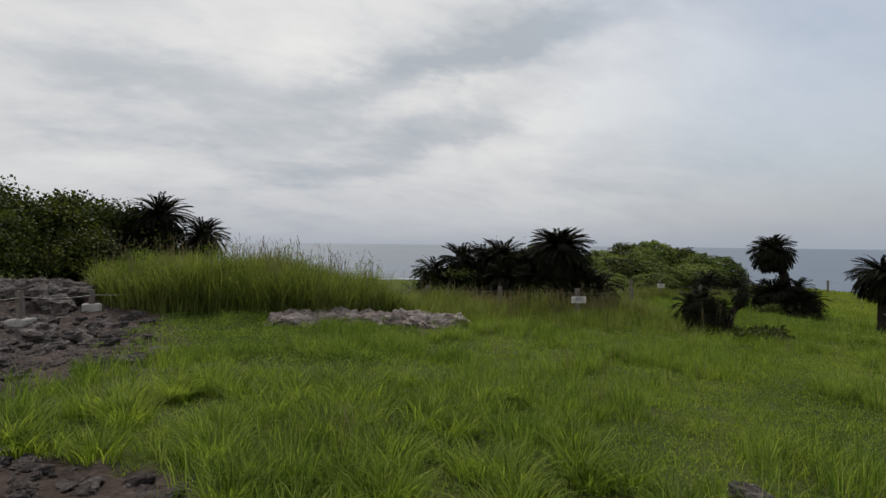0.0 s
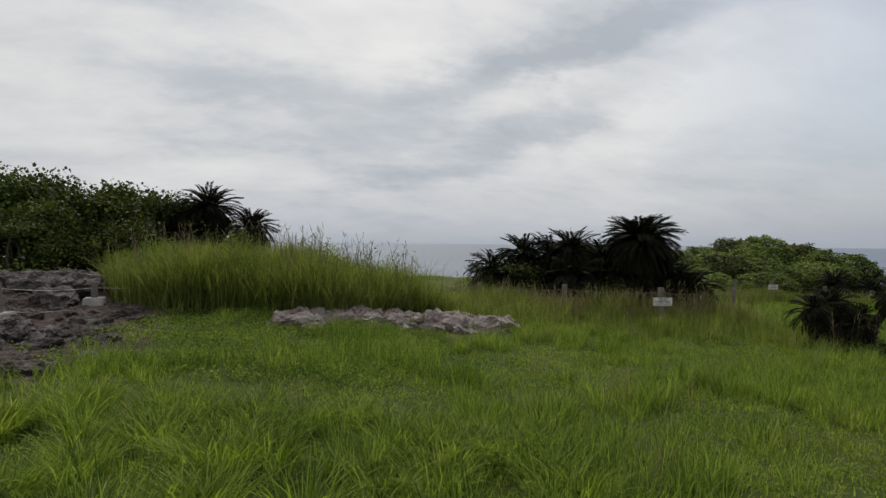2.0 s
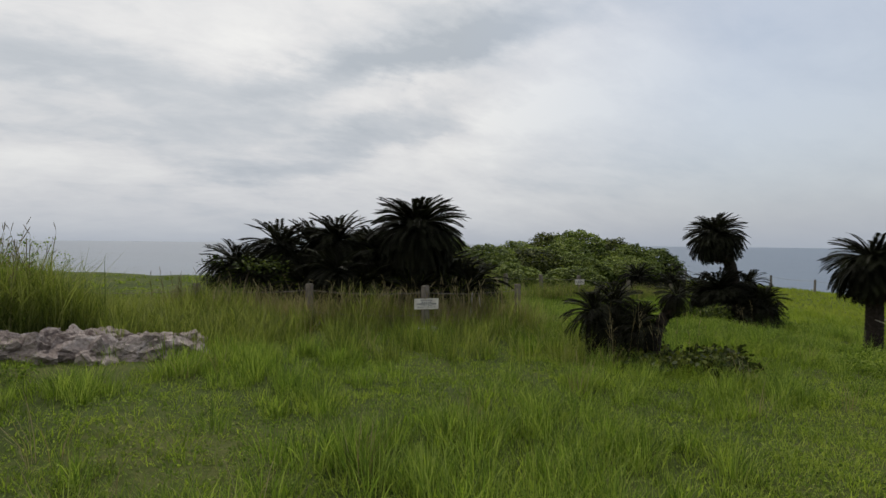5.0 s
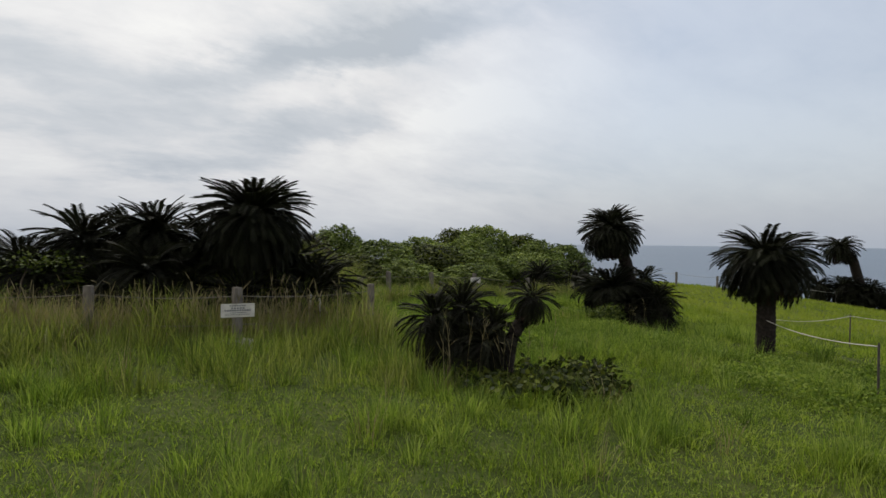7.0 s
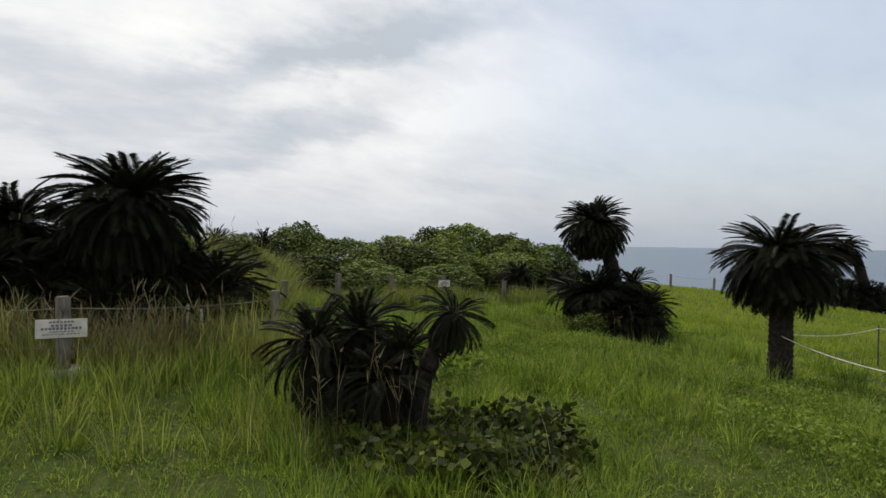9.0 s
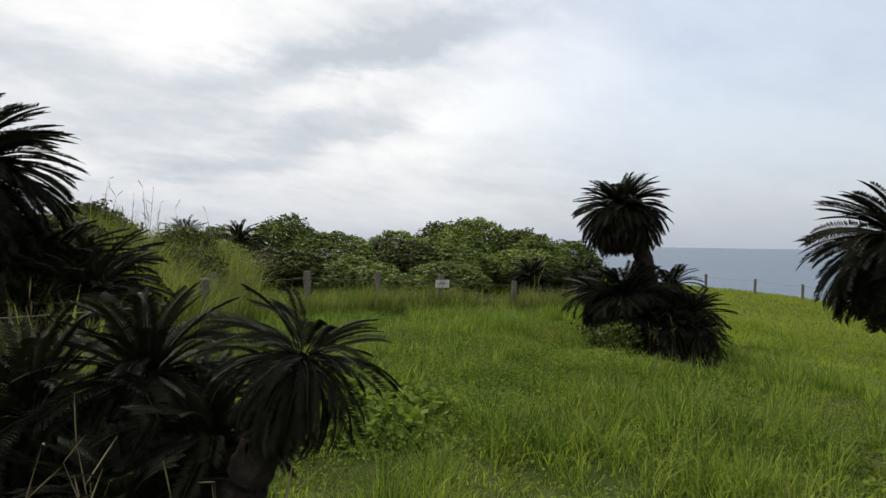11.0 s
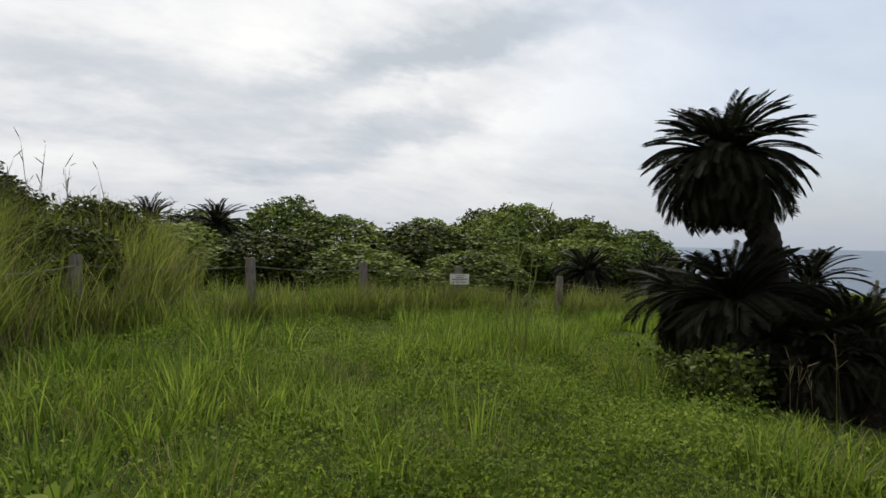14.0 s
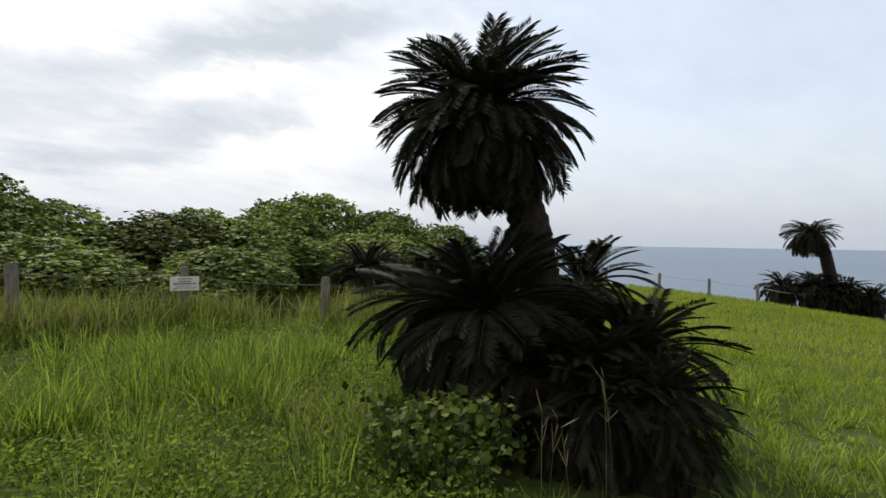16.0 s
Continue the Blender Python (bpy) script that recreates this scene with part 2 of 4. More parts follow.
# ---- meshes ----
def np_mesh(name, verts, tris=None, quads=None, mats=(), smooth=False):
    """A mesh from arrays of corners, triangles and quads."""
    me = bpy.data.meshes.new(name)
    verts = np.asarray(verts, np.float32).reshape(-1, 3)
    loops, starts = [], []
    at = 0
    for arr, k in ((tris, 3), (quads, 4)):
        if arr is not None and len(arr):
            arr = np.asarray(arr, np.int32).reshape(-1, k)
            loops.append(arr.ravel())
            starts.append(at + np.arange(len(arr), dtype=np.int32) * k)
            at += arr.size
    loops, starts = np.concatenate(loops), np.concatenate(starts)
    me.vertices.add(len(verts)), me.loops.add(len(loops)), me.polygons.add(len(starts))
    me.vertices.foreach_set("co", verts.ravel())
    me.loops.foreach_set("vertex_index", loops)
    me.polygons.foreach_set("loop_start", starts)
    if smooth:
        me.polygons.foreach_set("use_smooth", np.ones(len(starts), bool))
    me.update(calc_edges=True)
    for mt in mats:
        me.materials.append(mt)
    return me


def part(name, me, parent, label="", m=None):
    ob = new(name, me)
    ob.parent = parent
    if m is not None:
        ob.matrix_basis = m
    if label:
        ob["label"] = label
    return ob


def bm_mesh(name, bm, mat):
    me = bpy.data.meshes.new(name)
    bm.to_mesh(me)
    bm.free()
    me.materials.append(mat)
    return me


def box_mesh(name, sx, sy, sz, mat, bevel=0.008, taper=1.0):
    """A bevelled box that stands on z = 0."""
    bm = bmesh.new()
    bmesh.ops.create_cube(bm, size=1.0)
    for v in bm.verts:
        k = taper if v.co.z > 0 else 1.0
        v.co = Vector((v.co.x * sx * k, v.co.y * sy * k, (v.co.z + 0.5) * sz))
    if bevel:
        bmesh.ops.bevel(bm, geom=bm.edges[:], offset=bevel, segments=2, affect="EDGES")
    return bm_mesh(name, bm, mat)


def tube(points, radii, sides=6):
    """Corners and quads of a tube along points."""
    pts = np.asarray(points, float)
    tang = np.gradient(pts, axis=0)
    tang /= np.linalg.norm(tang, axis=1)[:, None] + 1e-9
    ref = np.where(np.abs(tang[:, 2:3]) > 0.9, [[1.0, 0, 0]], [[0, 0, 1.0]])
    u = np.cross(tang, ref)
    u /= np.linalg.norm(u, axis=1)[:, None] + 1e-9
    w = np.cross(tang, u)
    a = np.arange(sides) * 2 * np.pi / sides
    r = np.broadcast_to(np.asarray(radii, float), (len(pts),))
    v = pts[:, None] + r[:, None, None] * (np.cos(a)[None, :, None] * u[:, None] + np.sin(a)[None, :, None] * w[:, None])
    i = np.arange(len(pts) - 1)[:, None] * sides
    j = np.arange(sides)[None]
    k = (j + 1) % sides
    q = np.stack([i + j, i + k, i + sides + k, i + sides + j], -1).reshape(-1, 4)
    return v.reshape(-1, 3), q


def join(pieces):
    vs, qs, at = [], [], 0
    for v, q in pieces:
        vs.append(v), qs.append(q + at)
        at += len(v)
    return np.concatenate(vs), np.concatenate(qs)


# ---- the lie of the land ----
rng = np.random.default_rng(7)


def lump(x, y, cx, cy, rx, ry, h):
    return h * np.exp(-((x - cx) / rx) ** 2 - ((y - cy) / ry) ** 2)


def coast(x):
    """How far the land reaches in y."""
    return 30.0 + 15.0 / (1 + np.exp(-(x - 5.0) * 0.45)) - 0.16 * np.maximum(x - 20.0, 0)


def land(x, y):
    x, y = np.asarray(x, float), np.asarray(y, float)
    a, b = np.clip(x, -26, 46) / 10, np.clip(y, -8, 44) / 10
    z = -0.311 * a - 0.6355 * b - 0.0087 * a * a + 0.0106 * a * b + 0.144 * b * b - 0.0191 * a * a * b - 0.0171 * a * b * b
    z = z + lump(x, y, -5.5, 15.4, 3.2, 1.9, 0.55) + lump(x, y, 3.2, 25.5, 1.7, 3.4, 0.7) + lump(x, y, -11, 15.5, 2.2, 2.6, 0.4)
    z = z + lump(x, y, 9.0, 35.0, 9.0, 4.5, 0.35) + lump(x, y, 5.0, 17.6, 3.0, 1.5, 0.12) + lump(x, y, 33.0, 42.0, 14.0, 9.0, 0.75)
    z = z + 0.035 * np.sin(1.7 * x + 0.6 * y) * np.sin(1.3 * y - 0.5 * x) + 0.02 * np.sin(4.1 * x + 1.0) * np.sin(3.7 * y)
    over = np.maximum(y - coast(x), 0)
    return z - 0.12 * over - 0.16 * np.minimum(over, 9) ** 2


SEA_Z = -11.5


def warp(lo, hi, mid, n, k):
    s = np.linspace(-1, 1, n)
    c = np.sinh(s * k) / np.sinh(k)
    return mid + np.where(c < 0, c * (mid - lo), c * (hi - mid))


gx, gy = warp(-420, 420, 4, 260, 4.6), warp(-400, 130, 15, 240, 4.2)
X, Y = np.meshgrid(gx, gy)
Z = np.maximum(land(X, Y), SEA_Z - 6)
ids = np.arange(X.size).reshape(X.shape)
quads = np.stack([ids[:-1, :-1], ids[:-1, 1:], ids[1:, 1:], ids[1:, :-1]], -1).reshape(-1, 4)
me = np_mesh("ground", np.stack([X, Y, Z], -1), None, quads, (SOIL,), True)


def rocky(x, y):
    """Where bare rock and earth lie: over 0.5."""
    f = lump(x, y, -6.8, 8.6, 2.6, 3.4, 1.35) + lump(x, y, -8.8, 12.3, 2.2, 2.0, 1.2) + lump(x, y, -2.5, 3.2, 1.15, 1.0, 1.2) + lump(x, y, -11.0, 15, 2.5, 3.5, 1.2)
    f = f + lump(x, y, -4.5, 3.0, 2.0, 1.4, 0.9)
    return f + 0.22 * np.sin(2.9 * x + 1.1 * y) * np.sin(2.3 * y - 1.7 * x)


me.attributes.new("bare_rock", "FLOAT", "POINT").data.foreach_set("value", rocky(X, Y).ravel().astype(np.float32))
tagged(new("ground", me), "grassy headland soil sloping down towards the sea cliff", "ground", kind="structure")

r = np.array([8, 40, 120, 400, 1200, 4900.0])
a = np.linspace(0, 2 * np.pi, 97)[:-1]
v = np.stack([np.outer(r, np.sin(a)), np.outer(r, np.cos(a)), np.full((6, 96), SEA_Z)], -1).reshape(-1, 3)
i, j = np.arange(5)[:, None] * 96, np.arange(96)[None]
q = np.stack([i + j, i + 96 + j, i + 96 + (j + 1) % 96, i + (j + 1) % 96], -1).reshape(-1, 4)
tagged(new("water", np_mesh("water", v, None, q, (SEA,))), "grey-blue open sea under an overcast sky", "sea", kind="structure")

# lines of broken surf off the shore
foam = []
for k in range(26):
    fx, fy = rng.uniform(-75, 5), rng.uniform(120, 215)
    s = np.linspace(0, 1, 14)
    l = rng.uniform(8, 26)
    line = np.stack([fx + l * s, fy + 2.0 * np.sin(5 * s + k), np.full(14, SEA_Z + 0.1)], -1)
    foam.append(tube(line, 0.9 * np.sin(np.pi * np.clip(s, 0.02, 0.98)) * rng.uniform(0.5, 1.3), 6))
v, q = join(foam)
v[:, 2] = SEA_Z + (v[:, 2] - SEA_Z) * 0.35
tagged(new("surf", np_mesh("surf", v, None, q, (FOAM,), True)), "white lines of breaking surf on the sea", "surf", kind="stuff")


# ---- grass ----
def blades(name, xy, length, width, lean, mat, label, category, segs=2, base=None, dirs=None, kind="stuff"):
    """One mesh of bent blades that grow from the ground."""
    n = len(xy)
    x, y = xy[:, 0], xy[:, 1]
    z = land(x, y) - 0.015 if base is None else base
    az = rng.uniform(0, 2 * np.pi, n) if dirs is None else dirs
    face = az + np.pi / 2 + rng.normal(0, 0.5, n)
    h, wd = np.stack([np.cos(az), np.sin(az)], -1), np.stack([np.cos(face), np.sin(face)], -1)
    rows = []
    for s in range(segs + 1):
        t = s / segs
        out = length * lean * t ** 1.8
        rise = length * t * np.sqrt(np.maximum(1 - (0.75 * lean * t) ** 2, 0.12))
        c = np.stack([x + h[:, 0] * out, y + h[:, 1] * out, z + rise], -1)
        if s == segs:
            rows.append(c[:, None])
        else:
            half = (width * (1.0 - 0.45 * t) * 0.5)[:, None]
            side = np.concatenate([wd * half, np.zeros((n, 1))], 1)
            rows.append(np.stack([c - side, c + side], 1))
    v = np.concatenate(rows, 1)
    k = v.shape[1]
    o = np.arange(n)[:, None] * k
    quads = np.concatenate([o + np.array([[2 * s, 2 * s + 1, 2 * s + 3, 2 * s + 2]]) for s in range(segs - 1)]) if segs > 1 else None
    tris = o + np.array([[2 * segs - 2, 2 * segs - 1, 2 * segs]])
    ob = new(name, np_mesh(name, v, tris, quads, (mat,)))
    return tagged(ob, label, category, kind=kind)


path_xy = np.array([(row[1], row[2]) for row in ROWS])


def wavy(x, y, s, ph=0.0):
    return 0.5 + 0.25 * (np.sin(s * x + 0.7 * s * y + ph) + np.sin(0.83 * s * y - 0.9 * s * x + 2 * ph + 1.0))


def scatter(n, x0, x1, y0, y1, keep):
    """About n spots in a rectangle, where keep(x, y) gives the chance of one."""
    got, total = [], 0
    while total < n:
        p = np.stack([rng.uniform(x0, x1, 2 * n), rng.uniform(y0, y1, 2 * n)], -1)
        p = p[rng.uniform(0, 1, len(p)) < keep(p[:, 0], p[:, 1])]
        got.append(p)
        total += len(p)
    return np.concatenate(got)[:n]


def bare(x, y):
    """Chance of grass: none on rock nor in the shade right under the cycad clumps."""
    shade_ = lump(x, y, 13.6, 21.7, 1.0, 1.2, 1.0) + lump(x, y, 7.1, 15.5, 0.6, 0.45, 1.0)
    return np.clip(1.7 - 2.4 * rocky(x, y), 0.0, 1.0) * np.clip(1.5 - 2.2 * shade_, 0.0, 1.0)


def lawn_chance(x, y):
    near = np.clip(1.0 - np.hypot(x - (0.55 * y + 1.0), 0) / 14.0, 0.12, 1.0)
    return near * bare(x, y) * np.clip(1.5 - y / 26.0, 0.25, 1.0) * np.where(y > 30, 0.1, 1.0)


def clumped(n, per, spread, x0, x1, y0, y1, keep):
    c = scatter(n, x0, x1, y0, y1, keep)
    who = np.repeat(np.arange(n), per)
    ang, rad = rng.uniform(0, 2 * np.pi, n * per), np.sqrt(rng.uniform(0, 1, n * per)) * spread
    size = rng.uniform(0.4, 1.65, n) ** 1.3
    return c[who] + np.stack([np.cos(ang), np.sin(ang)], -1) * (rad * size[who])[:, None], ang, size[who]


def coarse(x, y):
    """Where the grass grows long, 0 to 1; the rest is a low leafy sward."""
    f = wavy(x, y, 1.15, 0.6) * 0.55 + wavy(x, y, 2.9, 1.3) * 0.45
    return np.clip((f - 0.47) * 5.0, 0, 1)


p, ang, size = clumped(13000, 26, 0.10, -8, 20, 2.0, 30, lawn_chance)
L = rng.uniform(0.07, 0.16, len(p)) * (0.62 + 0.85 * coarse(p[:, 0], p[:, 1])) * size
far = np.clip(np.hypot(p[:, 0] - 3, p[:, 1] - 5) / 12.0, 0.8, 1.7)
blades("grass", p, L, rng.uniform(0.006, 0.011, len(p)) * far, rng.uniform(0.35, 1.1, len(p)), GRASS, "short bright yellow-green grass on the headland", "grass",
       dirs=ang + rng.normal(0, 0.6, len(p)))
p = scatter(60000, -8, 20, 2.0, 30, lawn_chance)
blades("grass", p, rng.uniform(0.04, 0.10, len(p)), rng.uniform(0.007, 0.014, len(p)), rng.uniform(0.5, 1.15, len(p)), GRASS, "fine low grass between the tufts", "grass")


def meadow_chance(x, y):
    inside = (y < coast(x) + 0.5) & ~((x < 17) & (y < 30))
    d = np.hypot(x - 12, y - 18)
    return inside * np.clip(11.0 / (d + 1), 0.05, 1.0)


p = scatter(100000, 13, 62, 6, 46, meadow_chance)
d = np.hypot(p[:, 0] - 10, p[:, 1] - 16)
blades("grass", p, rng.uniform(0.12, 0.24, len(p)), np.clip(0.0012 * d, 0.008, 0.05), rng.uniform(0.3, 0.95, len(p)), MEADOW,
       "low yellow-green meadow grass running to the cliff edge", "grass")


def tufts(n, x0, x1, y0, y1, keep, count, size, spread, width, mat, label, segs=3, lean=(0.1, 0.75)):
    c = scatter(n, x0, x1, y0, y1, keep)
    s = rng.uniform(0.7, 1.25, n)
    who = np.repeat(np.arange(n), count)
    ang, rad = rng.uniform(0, 2 * np.pi, len(who)), np.sqrt(rng.uniform(0, 1, len(who))) * spread * s[who]
    xy = c[who] + np.stack([np.cos(ang) * rad, np.sin(ang) * rad], -1)
    L = rng.uniform(0.45, 1.0, len(who)) * size * s[who]
    return blades("tall_grass", xy, L, rng.uniform(0.7, 1.2, len(who)) * width, rng.uniform(*lean, len(who)), mat, label, "grass", segs, None, ang + rng.normal(0, 0.5, len(who)))


def tuft_chance(x, y):
    off = np.abs(x - (0.62 * y - 0.6))
    return bare(x, y) * np.clip(coarse(x, y) * 1.1, 0.03, 1) * np.clip(off / 1.2, 0.12, 1)


tufts(1150, -5, 13, 3.0, 18, tuft_chance, 60, 0.36, 0.14, 0.008, TALL, "tufts of tall dark green grass")
tufts(430, 5, 15, 17, 29, lambda x, y: bare(x, y) * np.clip(coarse(x, y), 0.05, 1) * np.clip(1 - lump(x, y, 12.9, 20.5, 0.9, 0.9, 1.3), 0, 1), 52, 0.46, 0.2, 0.011, TALL, "tufts of tall green grass before the rope fence")
tufts(240, -3.5, 7, 14.8, 18.5, lambda x, y: np.ones_like(x), 34, 0.62, 0.2, 0.010, REED, "pale tall grass along the rope fence")
tufts(60, -3, 12, 4, 18, tuft_chance, 16, 0.55, 0.12, 0.006, DRY, "dry straw-coloured grass stalks")


tufts(130, -3.6, 1.5, 2.8, 7.5, lambda x, y: np.clip(bare(x, y) * 1.6, 0, 1), 150, 0.34, 0.17, 0.010, GRASS, "arching clumps of broad bright grass beside the stones", 4, (0.45, 1.1))
tufts(140, -1.0, 6.4, 17.2, 18.7, lambda x, y: np.ones_like(x), 22, 0.75, 0.2, 0.008, DRY, "pale straw-like grass along the rope fence")
tufts(160, 6, 13, 17, 24, tuft_chance, 14, 0.35, 0.16, 0.006, DRY, "dry grass among the green")


def reeds(n, keep, box, size, label, width=0.014, mat=None):
    p = scatter(n, *box, keep)
    L = rng.uniform(0.35, 1.0, n) * size * (0.8 + 0.4 * wavy(p[:, 0], p[:, 1], 2.2))
    return blades("reed_grass", p, L, rng.uniform(0.7, 1.3, n) * width, rng.uniform(0.08, 0.9, n), mat or REED, label, "tall grass", 3)


def mound(x, y):
    edge = ((x + 5.5) / 4.0) ** 2 + ((y - 15.6) / 2.2) ** 2 + 0.35 * (wavy(x, y, 1.6) - 0.5)
    return np.clip(2.2 - 2 * edge, 0, 1)


reeds(42000, mound, (-10, 0, 12.5, 18.5), 1.28, "dense bank of tall seeding grass over the rocks")
reeds(13000, lambda x, y: np.clip(1.6 - ((x + 1.0) / 2.6) ** 2 - ((y - 17.2) / 1.6) ** 2, 0, 1), (-4, 2, 15, 20), 0.75, "tall pale grass sloping down beside the bank")
def reed_slope(x, y):
    return np.clip(1.9 - ((x - 3.7) / 2.0) ** 2 - ((y - 24.0) / 4.6) ** 2, 0, 1) * np.clip(wavy(x, y, 1.9, 0.5) * 2.0 - 0.3, 0.12, 1)


reeds(24000, reed_slope, (1, 6.2, 19.3, 29), 1.45, "tall reed grass on the slope behind the rope fence")
reeds(5500, reed_slope, (1, 6.2, 19.3, 29), 1.4, "withered brown reed stems on the slope behind the rope fence", 0.012, DRY)
reeds(7000, lambda x, y: np.clip(1.7 - ((x - 5.25) / 0.75) ** 2 - ((y - 20.6) / 1.8) ** 2, 0, 1), (4, 6.3, 18.4, 23), 1.1, "tall reed grass beside the fence posts")
reeds(3500, lambda x, y: np.clip(1.4 - ((x - 3.5) / 4.2) ** 2 - ((y - 18.4) / 0.7) ** 2, 0, 1), (-1.5, 8, 17.4, 19.4), 0.55, "rough grass under the dark cycads")


def stalks(n, keep, box, size, label, thick=1.0):
    """Thin seed stalks with feathered heads."""
    p = scatter(n, *box, keep)
    pieces = []
    for x, y in p:
        z, h = float(land(x, y)), size * rng.uniform(0.75, 1.15)
        dx, dy = rng.normal(0, 0.10, 2) * h
        s = np.linspace(0, 1, 7)
        pts = np.stack([x + dx * s ** 2, y + dy * s ** 2, z + h * s], -1)
        pieces.append(tube(pts, np.interp(s, [0, 0.75, 0.85, 1], np.array([0.004, 0.003, 0.007, 0.001]) * thick), 3))
        for k in range(4):
            b, e = pts[4 + k % 3], rng.normal(0, 0.06, 3) + [0, 0, 0.13]
            u = np.linspace(0, 1, 4)[:, None]
            pieces.append(tube(b + u * e * (0.5 + 0.5 * thick), np.array([0.003, 0.007, 0.006, 0.001]) * thick, 3))
    v, q = join(pieces)
    return tagged(new("seed_stalks", np_mesh("seed_stalks", v, None, q, (DRY,))), label, "grass", kind="stuff")


stalks(260, mound, (-10, 0, 12.8, 18.5), 1.4, "pale seed heads standing above the grass bank")
stalks(50, lambda x, y: np.clip(1.6 - ((x - 3.6) / 1.8) ** 2 - ((y - 25) / 3.4) ** 2, 0, 1), (1, 6, 21, 29), 1.75, "seed heads above the reed slope")
stalks(14, lambda x, y: np.ones_like(x), (6.6, 7.9, 14.3, 14.9), 0.8, "dry seed stalks in front of the low cycad", 0.5)
reeds(2200, lambda x, y: np.clip(wavy(x, y, 2.1, 0.8) * 1.6 - 0.2, 0.1, 1), (-0.8, 6.4, 17.3, 18.5), 0.95, "tangled pale weeds growing up through the rope fence", 0.011)
reeds(1500, lambda x, y: np.clip(wavy(x, y, 2.4, 0.2) * 1.6 - 0.3, 0.05, 1), (-0.8, 6.2, 17.2, 18.3), 1.0, "dead straw-coloured grass before the dark cycads", 0.009, DRY)


def along_fence(x, y):
    """Near the line of the far rope fence."""
    line = np.interp(x, [5.7, 7.3, 8.9, 10.7, 12.8, 15.0], [23.7, 25.5, 26.9, 28.1, 28.5, 29.2])
    return np.clip(1.3 - np.abs(y - line + 0.25) / 0.55, 0, 1) * np.clip(wavy(x, y, 2.3, 0.4) * 2 - 0.45, 0.08, 1)


reeds(5200, along_fence, (5.7, 15, 23, 30), 0.8, "weeds and long grass grown up round the fence posts", 0.013)
reeds(900, along_fence, (5.7, 15, 23, 30), 0.9, "dry stems among the weeds at the fence", 0.010, DRY)
stalks(90, lambda x, y: np.ones_like(x), (-1, 6, 17.0, 18.2), 0.85, "dry seed stalks along the fence")


def tall_stalk(x, y, top, lean, label):
    """One thin stem with a spray of upright spikelets."""
    z = float(land(x, y))
    s = np.linspace(0, 1, 14)
    h = top - z
    pts = np.stack([x + lean * s ** 2, y + 0.2 * lean * s ** 2, z + h * s], -1)
    e = new("grass_stalk")
    v, q = tube(pts, np.linspace(0.0035, 0.0012, 14), 5)
    part("stem", np_mesh("stem", v, None, q, (REED,), True), e)
    for k in range(7):
        b, u = pts[9 + k % 5], np.linspace(0, 1, 5)[:, None]
        d = np.array([rng.normal(0.012, 0.03), rng.normal(0, 0.03), 0.13 + 0.02 * rng.uniform()])
        v, q = tube(b + u * d + np.sin(np.pi * u) * [0.008 * (-1) ** k, 0, 0], [0.001, 0.0028, 0.0034, 0.0028, 0.0008], 5)
        part("spikelet", np_mesh("spikelet", v, None, q, (REED,), True), e)
    return tagged(e, label, "grass")


tall_stalk(10.03, 18.70, 0.27, 0.06, "tall thin grass stalk with a feathered seed head")
tall_stalk(10.00, 18.66, 0.20, 0.02, "tall thin grass stalk with a feathered seed head")
stalks(5, lambda x, y: np.ones_like(x), (12.2, 13.6, 21.0, 21.5), 0.7, "dry stalks before the large cycad", 0.45)


# ---- leafy plants ----
def leaf_cloud(centres, radii, counts, size, up_bias=0.6, shape=0.45):
    """Folded leaves gathered about clump centres."""
    who = np.repeat(np.arange(len(centres)), counts)
    n = len(who)
    d = rng.normal(0, 1, (n, 3))
    d /= np.linalg.norm(d, axis=1)[:, None]
    p = centres[who] + d * (radii[who] * rng.uniform(0.25, 1.08, n))[:, None] * [1.1, 1.1, 0.75]
    axis = d * 0.7 + rng.normal(0, 0.55, (n, 3))
    axis[:, 2] -= 0.15
    axis /= np.linalg.norm(axis, axis=1)[:, None]
    nor = d * 0.6 + rng.normal(0, 0.45, (n, 3)) + [0, 0, up_bias]
    side = np.cross(axis, nor)
    side /= np.linalg.norm(side, axis=1)[:, None] + 1e-9
    nor = np.cross(side, axis)
    s = (size * rng.uniform(0.6, 1.25, n))[:, None]
    a, b = p, p + axis * s
    mid = p + axis * s * 0.45 + nor * s * 0.06
    l, r_ = mid + side * s * shape, mid - side * s * shape
    v = np.stack([a, l, b, r_], 1)
    o = np.arange(n)[:, None] * 4
    t = np.concatenate([o + np.array([[0, 2, 1]]), o + np.array([[0, 3, 2]])])
    return v.reshape(-1, 3), t


